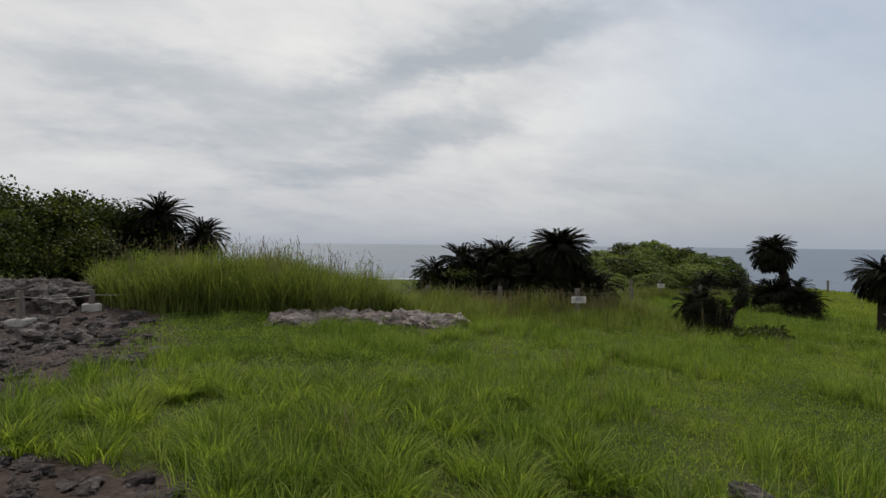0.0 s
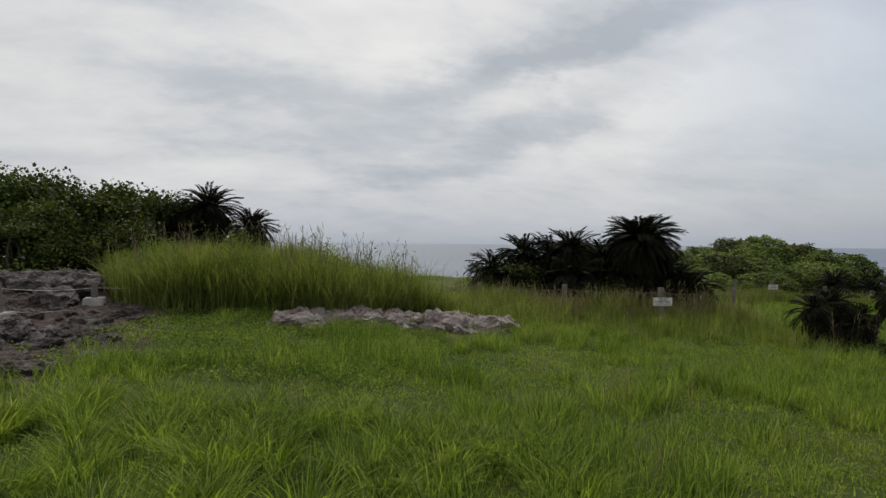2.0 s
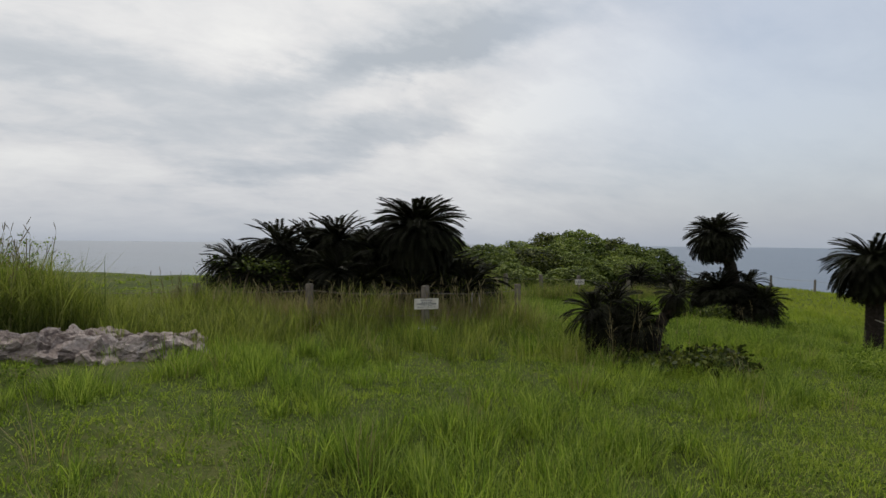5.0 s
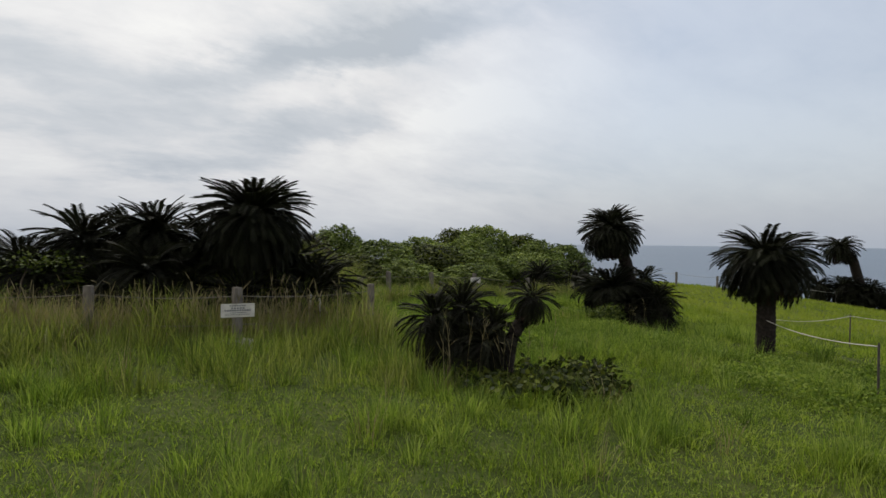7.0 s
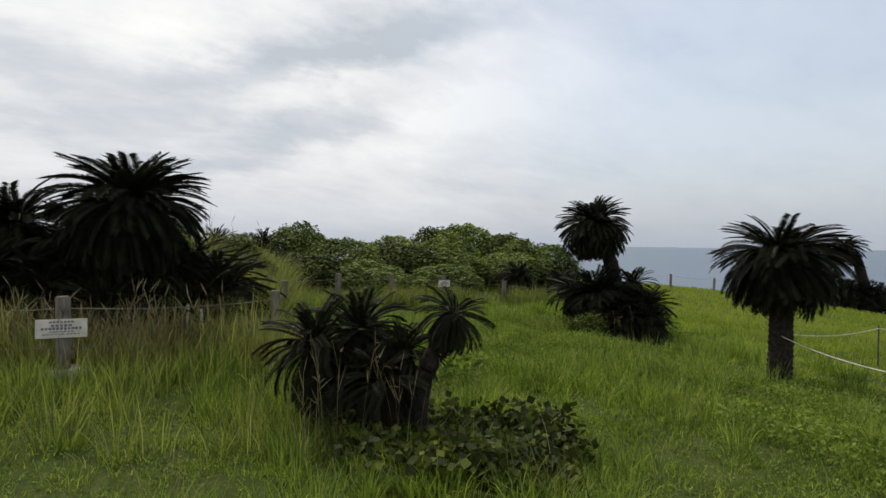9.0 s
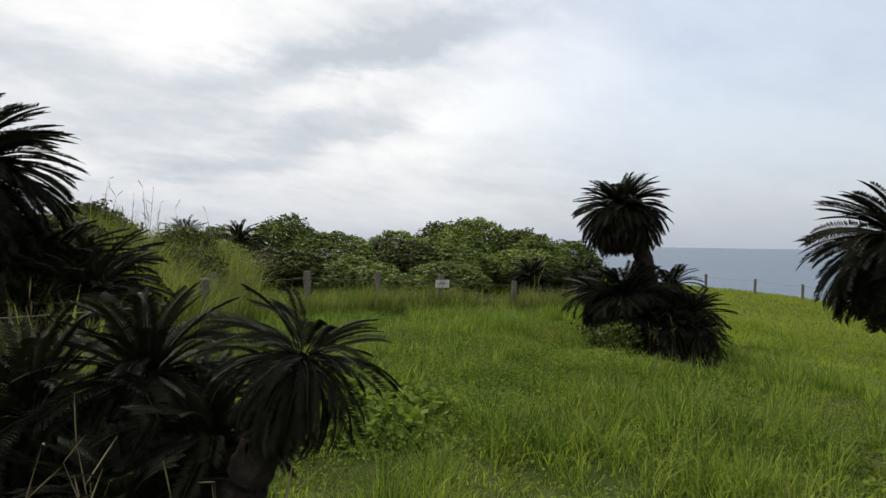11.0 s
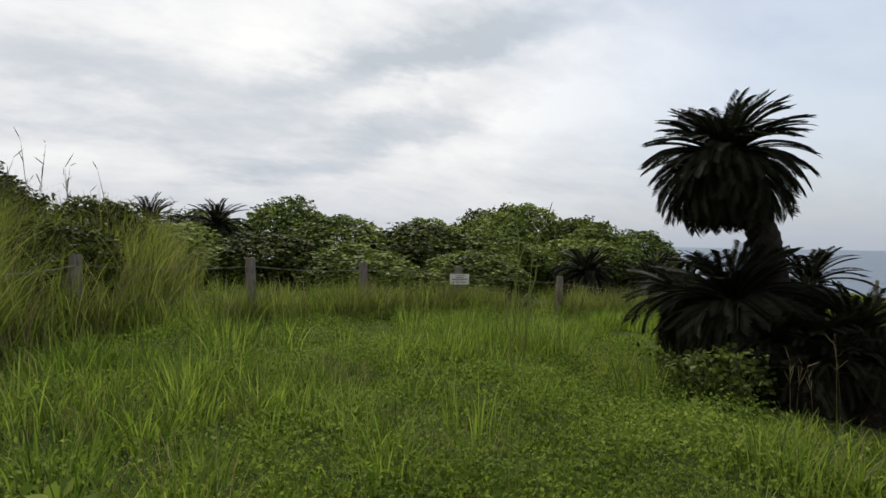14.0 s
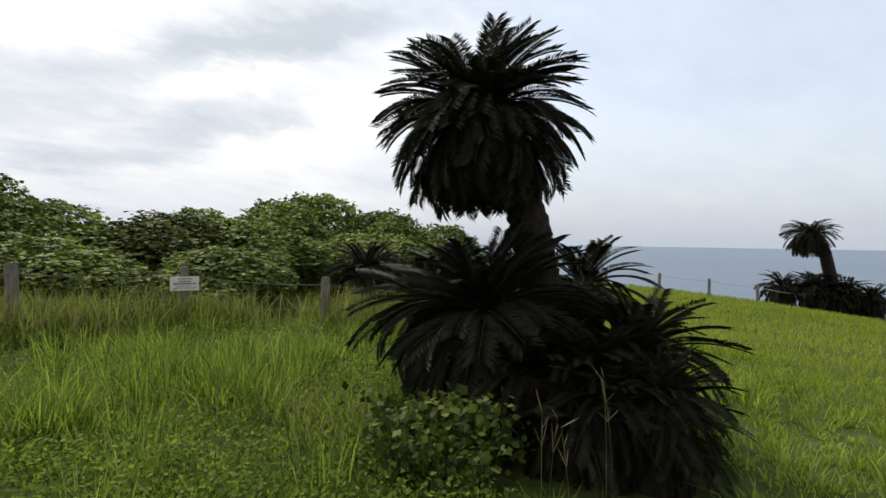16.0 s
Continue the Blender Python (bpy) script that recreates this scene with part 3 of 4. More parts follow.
def shrub_meshes(w, d, h, clumps, per, size, mat, blob=0.27):
    """Stems and crown of one shrub, its foot at the origin."""
    th, u = rng.uniform(0, 2 * np.pi, clumps), rng.uniform(0.0, 1.0, clumps)
    rad = np.sqrt(rng.uniform(0.05, 1, clumps))
    top = np.sqrt(np.maximum(1 - rad ** 2, 0)) * 0.62 + 0.38
    c = np.stack([np.cos(th) * rad * w, np.sin(th) * rad * d, h * top * (0.25 + 0.75 * np.maximum(u, rng.uniform(0, 1, clumps)))], -1)
    c[:, 2] += rng.normal(0, 0.06 * h, clumps)
    rr = rng.uniform(0.6, 1.1, clumps) * blob * h
    v, t = leaf_cloud(c, rr, np.full(clumps, per), size)
    crown = np_mesh("crown", v, t, None, (mat,))
    stems = []
    for k in range(7):
        e = c[rng.integers(clumps)]
        s = np.linspace(0, 1, 6)[:, None]
        b = np.array([*rng.normal(0, 0.12 * w, 2), -0.15])
        pts = b + (e - b) * s + np.sin(np.pi * s) * rng.normal(0, 0.08 * h, 3)
        v, q = tube(pts, np.linspace(0.05, 0.012, 6) * h / 2, 6)
        stems.append(np_mesh("stem", v, None, q, (BARK,), True))
    return stems, crown


def shrub(name, x, y, meshes, turn, scale, label, category="shrub", group=""):
    e = new(name)
    e.matrix_basis = pose(x, y, float(land(x, y)) - 0.05, 0, 0, turn) @ Matrix.Diagonal((scale[0], scale[1], scale[2], 1))
    for stem in meshes[0]:
        part("stem", stem, e, "brown woody stem")
    part("crown", meshes[1], e)
    return tagged(e, label, category, group)


def draped_meshes(w, d, h, lumps, per, size, mat):
    """A shrub under a blanket of vines: overlapping domes with leaves on their outside."""
    stems, _ = shrub_meshes(w, d, h, 12, 2, size, mat)
    th = np.arange(lumps) * 2.4 + rng.uniform(0, 0.8, lumps)
    rad = np.sqrt((np.arange(lumps) + 0.3) / lumps)
    rr = rng.uniform(0.24, 0.40, lumps) * h
    c = np.stack([np.cos(th) * rad * w * 0.9, np.sin(th) * rad * d * 0.9, h * (0.88 - 0.5 * rad ** 2 + rng.normal(0, 0.09, lumps))], -1)
    who = np.repeat(np.arange(lumps), per)
    n = len(who)
    out = rng.normal(0, 1, (n, 3)) + [0, 0, 0.35]
    out /= np.linalg.norm(out, axis=1)[:, None]
    wobble = 1 + 0.16 * np.sin(7 * out[:, 0] + who) * np.sin(6 * out[:, 1] - who) + 0.1 * np.sin(13 * out[:, 2] + 9 * out[:, 0])
    depth = np.where(rng.uniform(0, 1, n) < 0.25, rng.uniform(0.6, 0.85, n), rng.uniform(0.93, 1.04, n))
    p = c[who] + out * (rr[who] * wobble * depth)[:, None]
    inside = np.zeros(n, bool)
    for k in range(lumps):
        inside |= (who != k) & (np.linalg.norm(p - c[k], axis=1) < 0.8 * rr[k])
    keep = ~inside & (p[:, 2] > 0.05)
    p, out = p[keep], out[keep]
    n = len(p)
    axis = out * 0.35 + rng.normal(0, 0.5, (n, 3)) - [0, 0, 0.35]
    axis /= np.linalg.norm(axis, axis=1)[:, None]
    nor = out + rng.normal(0, 0.32, (n, 3)) + [0, 0, 0.35]
    side = np.cross(axis, nor)
    side /= np.linalg.norm(side, axis=1)[:, None] + 1e-9
    nor = np.cross(side, axis)
    s = (size * rng.uniform(0.6, 1.3, n))[:, None]
    mid = p + axis * s * 0.4 + nor * s * 0.08
    v = np.stack([p, mid + side * s * 0.48, p + axis * s, mid - side * s * 0.48], 1).reshape(-1, 3)
    o = np.arange(n)[:, None] * 4
    # sprigs that stand out of the blanket
    tips = c[rng.integers(0, lumps, 60)]
    sv, st = leaf_cloud(tips + np.column_stack([rng.normal(0, 0.3, (60, 2)), rng.uniform(0.25, 0.42, 60) * h]), np.full(60, 0.12), np.full(60, 9), size)
    t = np.concatenate([o + np.array([[0, 2, 1]]), o + np.array([[0, 3, 2]]), st + len(v)])
    return stems, np_mesh("crown", np.concatenate([v, sv]), t, None, (mat,))


HEDGE = [draped_meshes(1.35, 1.2, 2.3, 9 + k, 1700, 0.115, SHRUB if k != 3 else OLIVE) for k in range(4)]
WOODS = [shrub_meshes(1.75, 1.5, 3.0, 32, 390, 0.12, (OLIVE, DARKSHRUB)[k]) for k in range(2)]
THIN = [shrub_meshes(1.3, 1.0, 2.4, 34, 60, 0.09, DARKSHRUB, 0.2)]
VINE = "vine-covered green shrub in the hedge before the sea"
# x, y, variant, turn, width scale, height scale
for k, (x, y, var, turn, sw, sh) in enumerate([
        (5.9, 34.6, 0, 10, 0.85, 1.12), (4.0, 33.5, 1, 80, 1.0, 0.85), (7.8, 32.2, 2, 40, 1.0, 0.90), (9.9, 33.0, 3, 120, 1.15, 0.92),
        (12.0, 32.6, 0, 200, 1.05, 0.86), (10.6, 37.5, 1, 300, 1.2, 1.0), (14.2, 38.6, 2, 20, 1.2, 1.5), (16.6, 39.5, 3, 250, 1.1, 1.5),
        (14.0, 33.8, 1, 150, 1.0, 0.78), (16.0, 34.4, 0, 90, 1.0, 0.85), (6.3, 30.4, 3, 60, 0.9, 0.72), (8.6, 29.9, 1, 330, 0.85, 0.62),
        (11.2, 30.3, 2, 220, 0.9, 0.62), (18.6, 38.0, 2, 110, 0.9, 1.15), (4.4, 29.8, 2, 10, 0.9, 0.7), (12.6, 36.0, 0, 30, 1.0, 1.15), (16.4, 36.5, 1, 70, 1.0, 1.2), (13.0, 40.5, 3, 10, 1.0, 1.5)]):
    shrub("shrub", x, y, HEDGE[var], turn, (sw, sw, sh * 0.62), VINE, "shrub", "hedge of wild shrubs")
for x, y, var, turn, sw, sh in [(-14.0, 20.5, 0, 0, 1.1, 1.12), (-16.8, 20.0, 1, 90, 1.2, 1.2), (-12.6, 22.6, 1, 200, 1.05, 1.0), (-15.5, 23.5, 0, 130, 1.2, 1.15),
                                (-18.5, 17.0, 0, 60, 1.0, 0.9), (-12.6, 19.2, 0, 150, 0.8, 0.72), (-14.6, 18.2, 1, 20, 0.85, 0.8)]:
    shrub("shrub", x, y, WOODS[var], turn, (sw, sw, sh), "dense dark green wild shrub on the rocky shore", "shrub", "thicket on the shore")
for x, y, turn, sw, sh in [(-16.0, 16.5, 0, 1.1, 1.25), (-13.6, 17.2, 100, 1.0, 0.9)]:
    shrub("shrub", x, y, THIN[0], turn, (sw, sw, sh), "half-bare brownish shrub with thin twigs", "shrub", "thicket on the shore")
for x, y, turn in [(-0.6, 20.6, 0), (0.5, 19.6, 90)]:
    shrub("shrub", x, y, THIN[0], turn, (0.75, 0.75, 0.62), "low leafy shrub at the edge of the cycads", "shrub")


for x, y, var, turn, sw, sh in [(3.3, 23.4, 1, 40, 0.55, 0.62), (4.5, 26.4, 3, 100, 0.6, 0.62), (4.7, 22.0, 1, 210, 0.45, 0.5), (2.6, 26.5, 2, 300, 0.6, 0.7), (5.0, 24.6, 0, 20, 0.5, 0.5)]:
    shrub("shrub", x, y, HEDGE[3], turn, (sw, sw, sh * 0.85), "small dark shrub among the tall reed grass", "shrub")


def creeper(x0, x1, y0, y1, n, size, high, label, keep=None, mat=CREEPER):
    p = scatter(n, x0, x1, y0, y1, keep or (lambda x, y: np.clip(1.3 - ((x - (x0 + x1) / 2) / (x1 - x0) * 2) ** 2 - ((y - (y0 + y1) / 2) / (y1 - y0) * 2) ** 2, 0, 1)))
    c = np.column_stack([p, land(p[:, 0], p[:, 1]) + rng.uniform(0.05, high, n) * (0.5 + wavy(p[:, 0], p[:, 1], 3.0))])
    v, t = leaf_cloud(c, rng.uniform(0.04, 0.10, n), np.full(n, 5), size, 0.8, 0.45 if size > 0.055 else 0.32)
    return tagged(new("creeper", np_mesh("creeper", v, t, None, (mat,))), label, "ground plants", kind="stuff")


creeper(-9.6, -1.6, 12.9, 17.4, 9000, 0.045, 1.0, "leafy weeds growing through the grass bank", lambda x, y: mound(x, y))
creeper(-6.2, -0.5, 8.6, 13.4, 5000, 0.04, 0.14, "leafy weeds spreading below the limestone", lambda x, y: np.clip(1.6 - 1.5 * rocky(x, y), 0.0, 1.0))
creeper(7.2, 9.0, 17.0, 18.9, 800, 0.08, 0.22, "large-leaved creeper spreading over the grass")
creeper(6.9, 8.9, 13.8, 15.6, 800, 0.085, 0.24, "large-leaved dark green creeper round the low cycad", None, OLIVE)
creeper(10.6, 14.2, 12.4, 16.6, 2600, 0.05, 0.20, "low leafy weeds beside the rope barrier")
# the cycad's shade is put into these leaves' colour by the darker material
creeper(12.1, 13.1, 21.4, 22.7, 420, 0.06, 0.40, "large-leaved creeper at the foot of the big cycad, coloured dark as if shaded", None, DARKSHRUB)
creeper(8.5, 12.4, 19.0, 23.0, 1500, 0.034, 0.2, "small-leaved weeds in the grass")
creeper(7.2, 12.2, 16.5, 23.5, 4200, 0.032, 0.22, "spreading patches of leafy green weeds", lambda x, y: np.clip(wavy(x, y, 1.7, 0.5) * 2.2 - 0.7, 0.02, 1))
creeper(5.8, 13.0, 17.0, 28.0, 9000, 0.036, 0.18, "leafy green weeds spreading before the far fence", lambda x, y: bare(x, y) * np.clip(1.1 - coarse(x, y), 0.1, 1))
creeper(6.0, 10.5, 16.5, 19.5, 1600, 0.034, 0.2, "small-leaved weeds in the grass by the fence")


creeper(-4, 14, 2.6, 25, 15000, 0.027, 0.09, "patches of small broad-leaved weeds in the grass", lambda x, y: bare(x, y) * np.clip(1.0 - 1.1 * coarse(x, y), 0.04, 1) * (np.abs(x - 0.55 * y) < 6))


# ---- cycads ----
def frond_mesh(name, length, curl, pairs, leaf, mat, twist=0.0):
    """A feathered leaf along +x that curls downwards."""
    u = np.concatenate([[0.0, 0.07], np.linspace(0.13, 1.0, pairs)])
    n_ = len(u)
    ang = -curl * u ** 1.3
    step = np.diff(u) * length
    x = np.concatenate([[0], np.cumsum(np.cos(ang[:-1]) * step)])
    z = np.concatenate([[0], np.cumsum(np.sin(ang[:-1]) * step)])
    pts = np.stack([x, twist * x * x, z], -1)
    rv, rq = tube(pts, np.linspace(0.011, 0.003, n_), 4)
    vs, tri, at = [rv], [], len(rv)
    ring = np.arange(2, n_)
    a, w_ = ang[2:], u[2:]
    tang = np.stack([np.cos(a), 0 * a, np.sin(a)], -1)
    nor = np.stack([-np.sin(a), 0 * a, np.cos(a)], -1)
    for sgn, corner in ((-1, 0), (1, 2)):
        fwd = np.clip(0.45 + 0.45 * w_ + rng.normal(0, 0.07, pairs), 0, 1.3)
        d = tang * fwd[:, None] + np.array([[0, sgn, 0]]) + nor * 0.28
        d /= np.linalg.norm(d, axis=1)[:, None]
        l = leaf * (0.4 + 0.6 * np.sin(np.pi * np.clip(0.15 + 0.47 * w_, 0, 1))) * rng.uniform(0.85, 1.12, pairs)
        b = rv[ring * 4 + corner]
        w = np.cross(d, nor)
        w /= np.linalg.norm(w, axis=1)[:, None]
        mid = b + d * l[:, None] * 0.5
        half = 0.0062 * length / 0.9
        vs.append(np.stack([mid + w * half, b + d * l[:, None] - nor * l[:, None] * 0.12, mid - w * half], 1).reshape(-1, 3))
        o = at + np.arange(pairs) * 3
        tri += [np.stack([ring * 4 + corner, o, o + 1], -1), np.stack([ring * 4 + corner, o + 1, o + 2], -1)]
        at += pairs * 3
    return np_mesh(name, np.concatenate(vs), np.concatenate(tri), rq, (mat,))


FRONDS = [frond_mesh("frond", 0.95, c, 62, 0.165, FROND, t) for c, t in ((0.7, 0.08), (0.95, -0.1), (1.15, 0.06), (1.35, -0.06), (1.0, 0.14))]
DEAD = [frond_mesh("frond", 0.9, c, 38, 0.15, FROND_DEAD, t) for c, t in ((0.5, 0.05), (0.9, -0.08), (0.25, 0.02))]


def trunk_mesh(points, r0, r1):
    """A trunk armoured with the stumps of old leaves."""
    pts = np.asarray(points, float)
    d = np.concatenate([[0], np.cumsum(np.linalg.norm(np.diff(pts, axis=0), axis=1))])
    n, sides = max(int(d[-1] / 0.022), 8), 28
    s = np.linspace(0, d[-1], n)
    line = np.stack([np.interp(s, d, pts[:, k]) for k in range(3)], -1)
    for k in range(6):
        line[1:-1] = (line[:-2] + 2 * line[1:-1] + line[2:]) / 4
    v, q = tube(line, np.linspace(r0, r1, n), sides)
    a = np.tile(np.arange(sides), n)
    ring = np.repeat(np.arange(n), sides)
    scale_ = ((ring % 4) / 3.0) * 0.10 * ((((a + 2 * (ring // 4)) % 4) < 3) * 1.0) + rng.normal(0, 0.025, len(v))
    c = np.repeat(line, sides, 0)
    v = c + (v - c) * (1 + scale_)[:, None]
    return np_mesh("trunk", v, None, q, (TRUNK,))


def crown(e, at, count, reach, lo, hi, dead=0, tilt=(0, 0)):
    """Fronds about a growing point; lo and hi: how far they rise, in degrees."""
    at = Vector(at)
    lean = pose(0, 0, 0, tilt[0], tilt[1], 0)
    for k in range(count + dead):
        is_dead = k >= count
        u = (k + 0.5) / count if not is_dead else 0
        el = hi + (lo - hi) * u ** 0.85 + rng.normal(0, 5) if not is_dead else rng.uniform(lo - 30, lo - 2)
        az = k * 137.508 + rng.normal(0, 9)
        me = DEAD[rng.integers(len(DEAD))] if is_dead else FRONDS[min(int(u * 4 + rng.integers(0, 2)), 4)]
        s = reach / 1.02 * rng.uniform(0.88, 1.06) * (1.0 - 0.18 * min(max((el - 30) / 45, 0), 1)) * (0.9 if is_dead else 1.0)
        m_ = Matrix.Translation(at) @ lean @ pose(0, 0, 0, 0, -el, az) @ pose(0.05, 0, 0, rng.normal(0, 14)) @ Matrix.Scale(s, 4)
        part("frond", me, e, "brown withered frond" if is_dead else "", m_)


def cycad(x, y, label, stems, group=""):
    """stems: trunk points from the foot up, its radii, and the crown at its top."""
    e = new("cycad")
    z = float(land(x, y))
    e.matrix_basis = pose(x, y, z)
    for points, r0, r1, kw in stems:
        part("trunk", trunk_mesh(points, r0, r1), e)
        crown(e, points[-1], **kw)
    return tagged(e, label, "cycad", group)


def low(count=46, reach=0.8, lo=-30, hi=80, dead=8, tilt=(0, 0)):
    return dict(count=round(count * 1.5), reach=reach, lo=lo, hi=hi, dead=dead, tilt=tilt)


DARK_ROW = "cycads behind the rope fence"
# the large one behind the notice sign and its neighbours
g = float(land(4.0, 19.6))
cycad(4.0, 19.6, "big dark cycad with a drooping crown behind the notice sign",
      [([(0, 0, -0.2), (0.05, 0, 0.8), (0, 0, 1.30 - g)], 0.24, 0.2, low(130, 1.2, -45, 72, 100))], DARK_ROW)
for x, y, top, reach, cnt in [(2.1, 20.4, 1.62, 1.0, 60), (0.7, 20.7, 1.42, 0.95, 56), (2.9, 19.3, 0.55, 0.85, 44), (5.3, 19.5, 0.50, 0.85, 46), (3.9, 18.9, 0.30, 0.8, 44),
                             (1.4, 19.6, 0.5, 0.85, 44), (5.1, 20.2, 0.62, 0.85, 50), (5.0, 18.9, 0.25, 0.8, 50), (4.6, 20.2, 0.8, 1.0, 60), (2.6, 18.9, 0.15, 0.8, 44), (0.2, 20.0, 0.75, 0.85, 44), (1.5, 20.9, 1.4, 1.0, 50), (-0.3, 20.5, 0.95, 0.85, 44), (3.1, 20.4, 1.3, 1.0, 56), (2.2, 19.4, 0.8, 0.9, 50)]:
    g = float(land(x, y))
    h = max(top - 0.62 * reach - g, 0.2)
    cycad(x, y, "dark bushy cycad behind the rope fence", [([(0, 0, -0.2), (0.04, 0.03, h * 0.6), (0, 0, h)], 0.2, 0.17, low(cnt * 1.15, reach * 1.1, -62, 72, 44))], DARK_ROW)

# the tall leaning one with lower crowns at its foot
bx, by = 13.95, 22.95
g = float(land(bx, by))
TWO = "large cycad clump beside the path"
cycad(bx, by, "tall cycad with a thick leaning trunk and drooping brown skirt",
      [([(0, 0, -0.2), (-0.06, 0.0, 0.9), (-0.2, 0.04, 1.7), (-0.36, 0.1, 2.15), (-0.6, 0.2, 1.29 - g)], 0.20, 0.14, low(130, 0.96, -40, 76, 130, (0, -6)))], TWO)
for x, y, zc, reach, cnt, tilt in [(13.25, 22.75, -0.36, 1.0, 90, (0, -8)), (14.22, 22.2, -0.64, 0.78, 86, (0, 10)), (13.6, 22.35, -0.75, 0.7, 34, (0, 0)), (14.5, 23.3, -0.2, 0.8, 46, (0, 8)),
                                   (13.0, 23.4, -0.35, 0.8, 40, (0, -6)), (13.5, 21.85, -1.0, 0.62, 44, (0, 0)), (14.0, 21.7, -1.0, 0.6, 44, (0, 6)),
                                   (13.65, 21.75, -0.8, 0.5, 60, (0, 0)), (13.95, 21.6, -0.8, 0.5, 60, (0, 6)), (13.7, 22.0, -0.7, 0.6, 60, (0, 0)), (13.35, 22.2, -0.7, 0.55, 60, (0, 0))]:
    g = float(land(x, y))
    h = zc - g
    cycad(x, y, "low dark cycad at the foot of a tall one", [([(0, 0, -0.2), (0, 0, h * 0.6), (0, 0, h)], 0.22, 0.18, low(cnt, reach * 0.95, -74, 74, 60, tilt))], TWO)

# the single trunk by the rope barrier
g = float(land(13.65, 17.65))
cycad(13.65, 17.65, "solitary cycad with a straight scaly trunk and wide crown",
      [([(0, 0, -0.2), (0.02, 0, 0.6), (0, 0, 0.66 - g)], 0.17, 0.145, low(88, 1.0, -38, 60, 70))])

# the low many-headed one that the path passes
for x, y, zc, reach, cnt, tilt in [(6.72, 15.45, -0.12, 0.60, 40, (0, -12)), (7.12, 15.6, -0.02, 0.58, 44, (0, 0)), (7.0, 15.2, -0.42, 0.5, 32, (10, -6)),
                                   (7.25, 15.9, -0.3, 0.5, 30, (0, 4)), (7.45, 15.25, -0.2, 0.42, 44, (0, 8)), (7.25, 14.95, -0.35, 0.4, 40, (0, 0))]:
    h = zc - float(land(x, y))
    cycad(x, y, "low bushy cycad with dark upright fronds in the grass", [([(0, 0, -0.15), (0, 0, h * 0.5), (0, 0, h)], 0.13, 0.11, low(cnt * 1.3, reach * 0.94, -70, 84, 16, tilt))], "low cycads by the path")

h = 0.20 - float(land(7.5, 15.0))
cycad(7.5, 15.05, "small cycad head on a stem that leans out of the clump", [([(0, 0, -0.15), (0.1, 0, h * 0.5), (0.34, -0.12, h)], 0.10, 0.07, low(60, 0.32, -80, 60, 30, (0, 20)))], "low cycads by the path")

# by the far fence
for x, y, zc, reach, cnt, hi in [(13.9, 29.9, -0.45, 0.9, 52, 80), (4.9, 31.3, 0.55, 0.95, 40, 88), (3.4, 31.0, 0.6, 0.9, 36, 88), (17.2, 33.6, -0.6, 1.0, 44, 80), (16.0, 31.0, -0.8, 0.9, 40, 80)]:
    h = max(zc - float(land(x, y)), 0.2)
    cycad(x, y, "dark cycad among the shrubs of the hedge", [([(0, 0, -0.2), (0, 0, h * 0.5), (0, 0, h)], 0.17, 0.15, low(cnt, reach, -30, hi, 10))], "cycads in the hedge")

# at the cliff edge
ex, ey = 38.6, 38.6
cycad(ex, ey, "cycad with a long bent trunk at the cliff edge",
      [([(0.9, 0, -0.2), (0.7, 0, 1.6), (0.2, 0, 3.0), (-0.9, 0, 3.9)], 0.30, 0.24, low(60, 1.35, -35, 60, 34))], "cycads at the cliff edge")
for dx, dy, h in [(-1.3, 1.1, 1.0), (-0.3, 0.2, 1.2), (0.8, -0.6, 1.2), (1.7, -1.3, 1.0), (0.9, 0.6, 1.3), (0.2, -0.4, 0.8)]:
    cycad(ex + dx, ey + dy, "broad low cycad at the cliff edge", [([(0, 0, -0.2), (0, 0, h * 0.5), (0, 0, h)], 0.3, 0.26, low(54, 1.3, -40, 70, 24))], "cycads at the cliff edge")

# on the rocky shore
for x, y, top, reach in [(-11.2, 22.6, 3.25, 1.3), (-9.55, 22.7, 2.35, 1.05), (-11.9, 21.6, 2.1, 1.2), (-10.3, 21.9, 1.4, 1.1)]:
    g = float(land(x, y))
    h = max(top - 0.65 * reach - g, 0.2)
    cycad(x, y, "dark cycad in the thicket on the shore", [([(0, 0, -0.2), (0.05, 0, h * 0.6), (0, 0, h)], 0.24, 0.2, low(80, reach * 1.05, -62, 74, 40))], "cycads on the shore")


# ---- rocks ----
def rock_mesh(seed, rough, mat, flat=0.7):
    bm = bmesh.new()
    bmesh.ops.create_icosphere(bm, subdivisions=4, radius=1.0)
    off = Vector((seed * 7.3, seed * 3.1, seed * 1.7))
    cuts = [(Vector((random.gauss(0, 1), random.gauss(0, 1), random.gauss(0, 1))).normalized(), random.uniform(0.5, 0.85)) for k in range(9)]
    for v in bm.verts:
        c = v.co.copy()
        for nrm, d in cuts:
            over = c.dot(nrm) - d
            if over > 0:
                c -= nrm * over * 0.9
        k = 1 + rough * (noise.noise(c * 1.6 + off) * 0.6) + 0.22 * noise.noise(c * 4.3 + off) - 0.16 * abs(noise.noise(c * 8.0 + off)) + 0.09 * noise.noise(c * 15.0 + off)
        v.co = Vector((c.x * k, c.y * k, c.z * k * flat))
    return bm_mesh("rock", bm, mat)


PALE = [rock_mesh(k, 0.6, STONE) for k in range(5)]
GREY = [rock_mesh(k + 9, 0.65, STONE_GREY, 0.6) for k in range(5)]


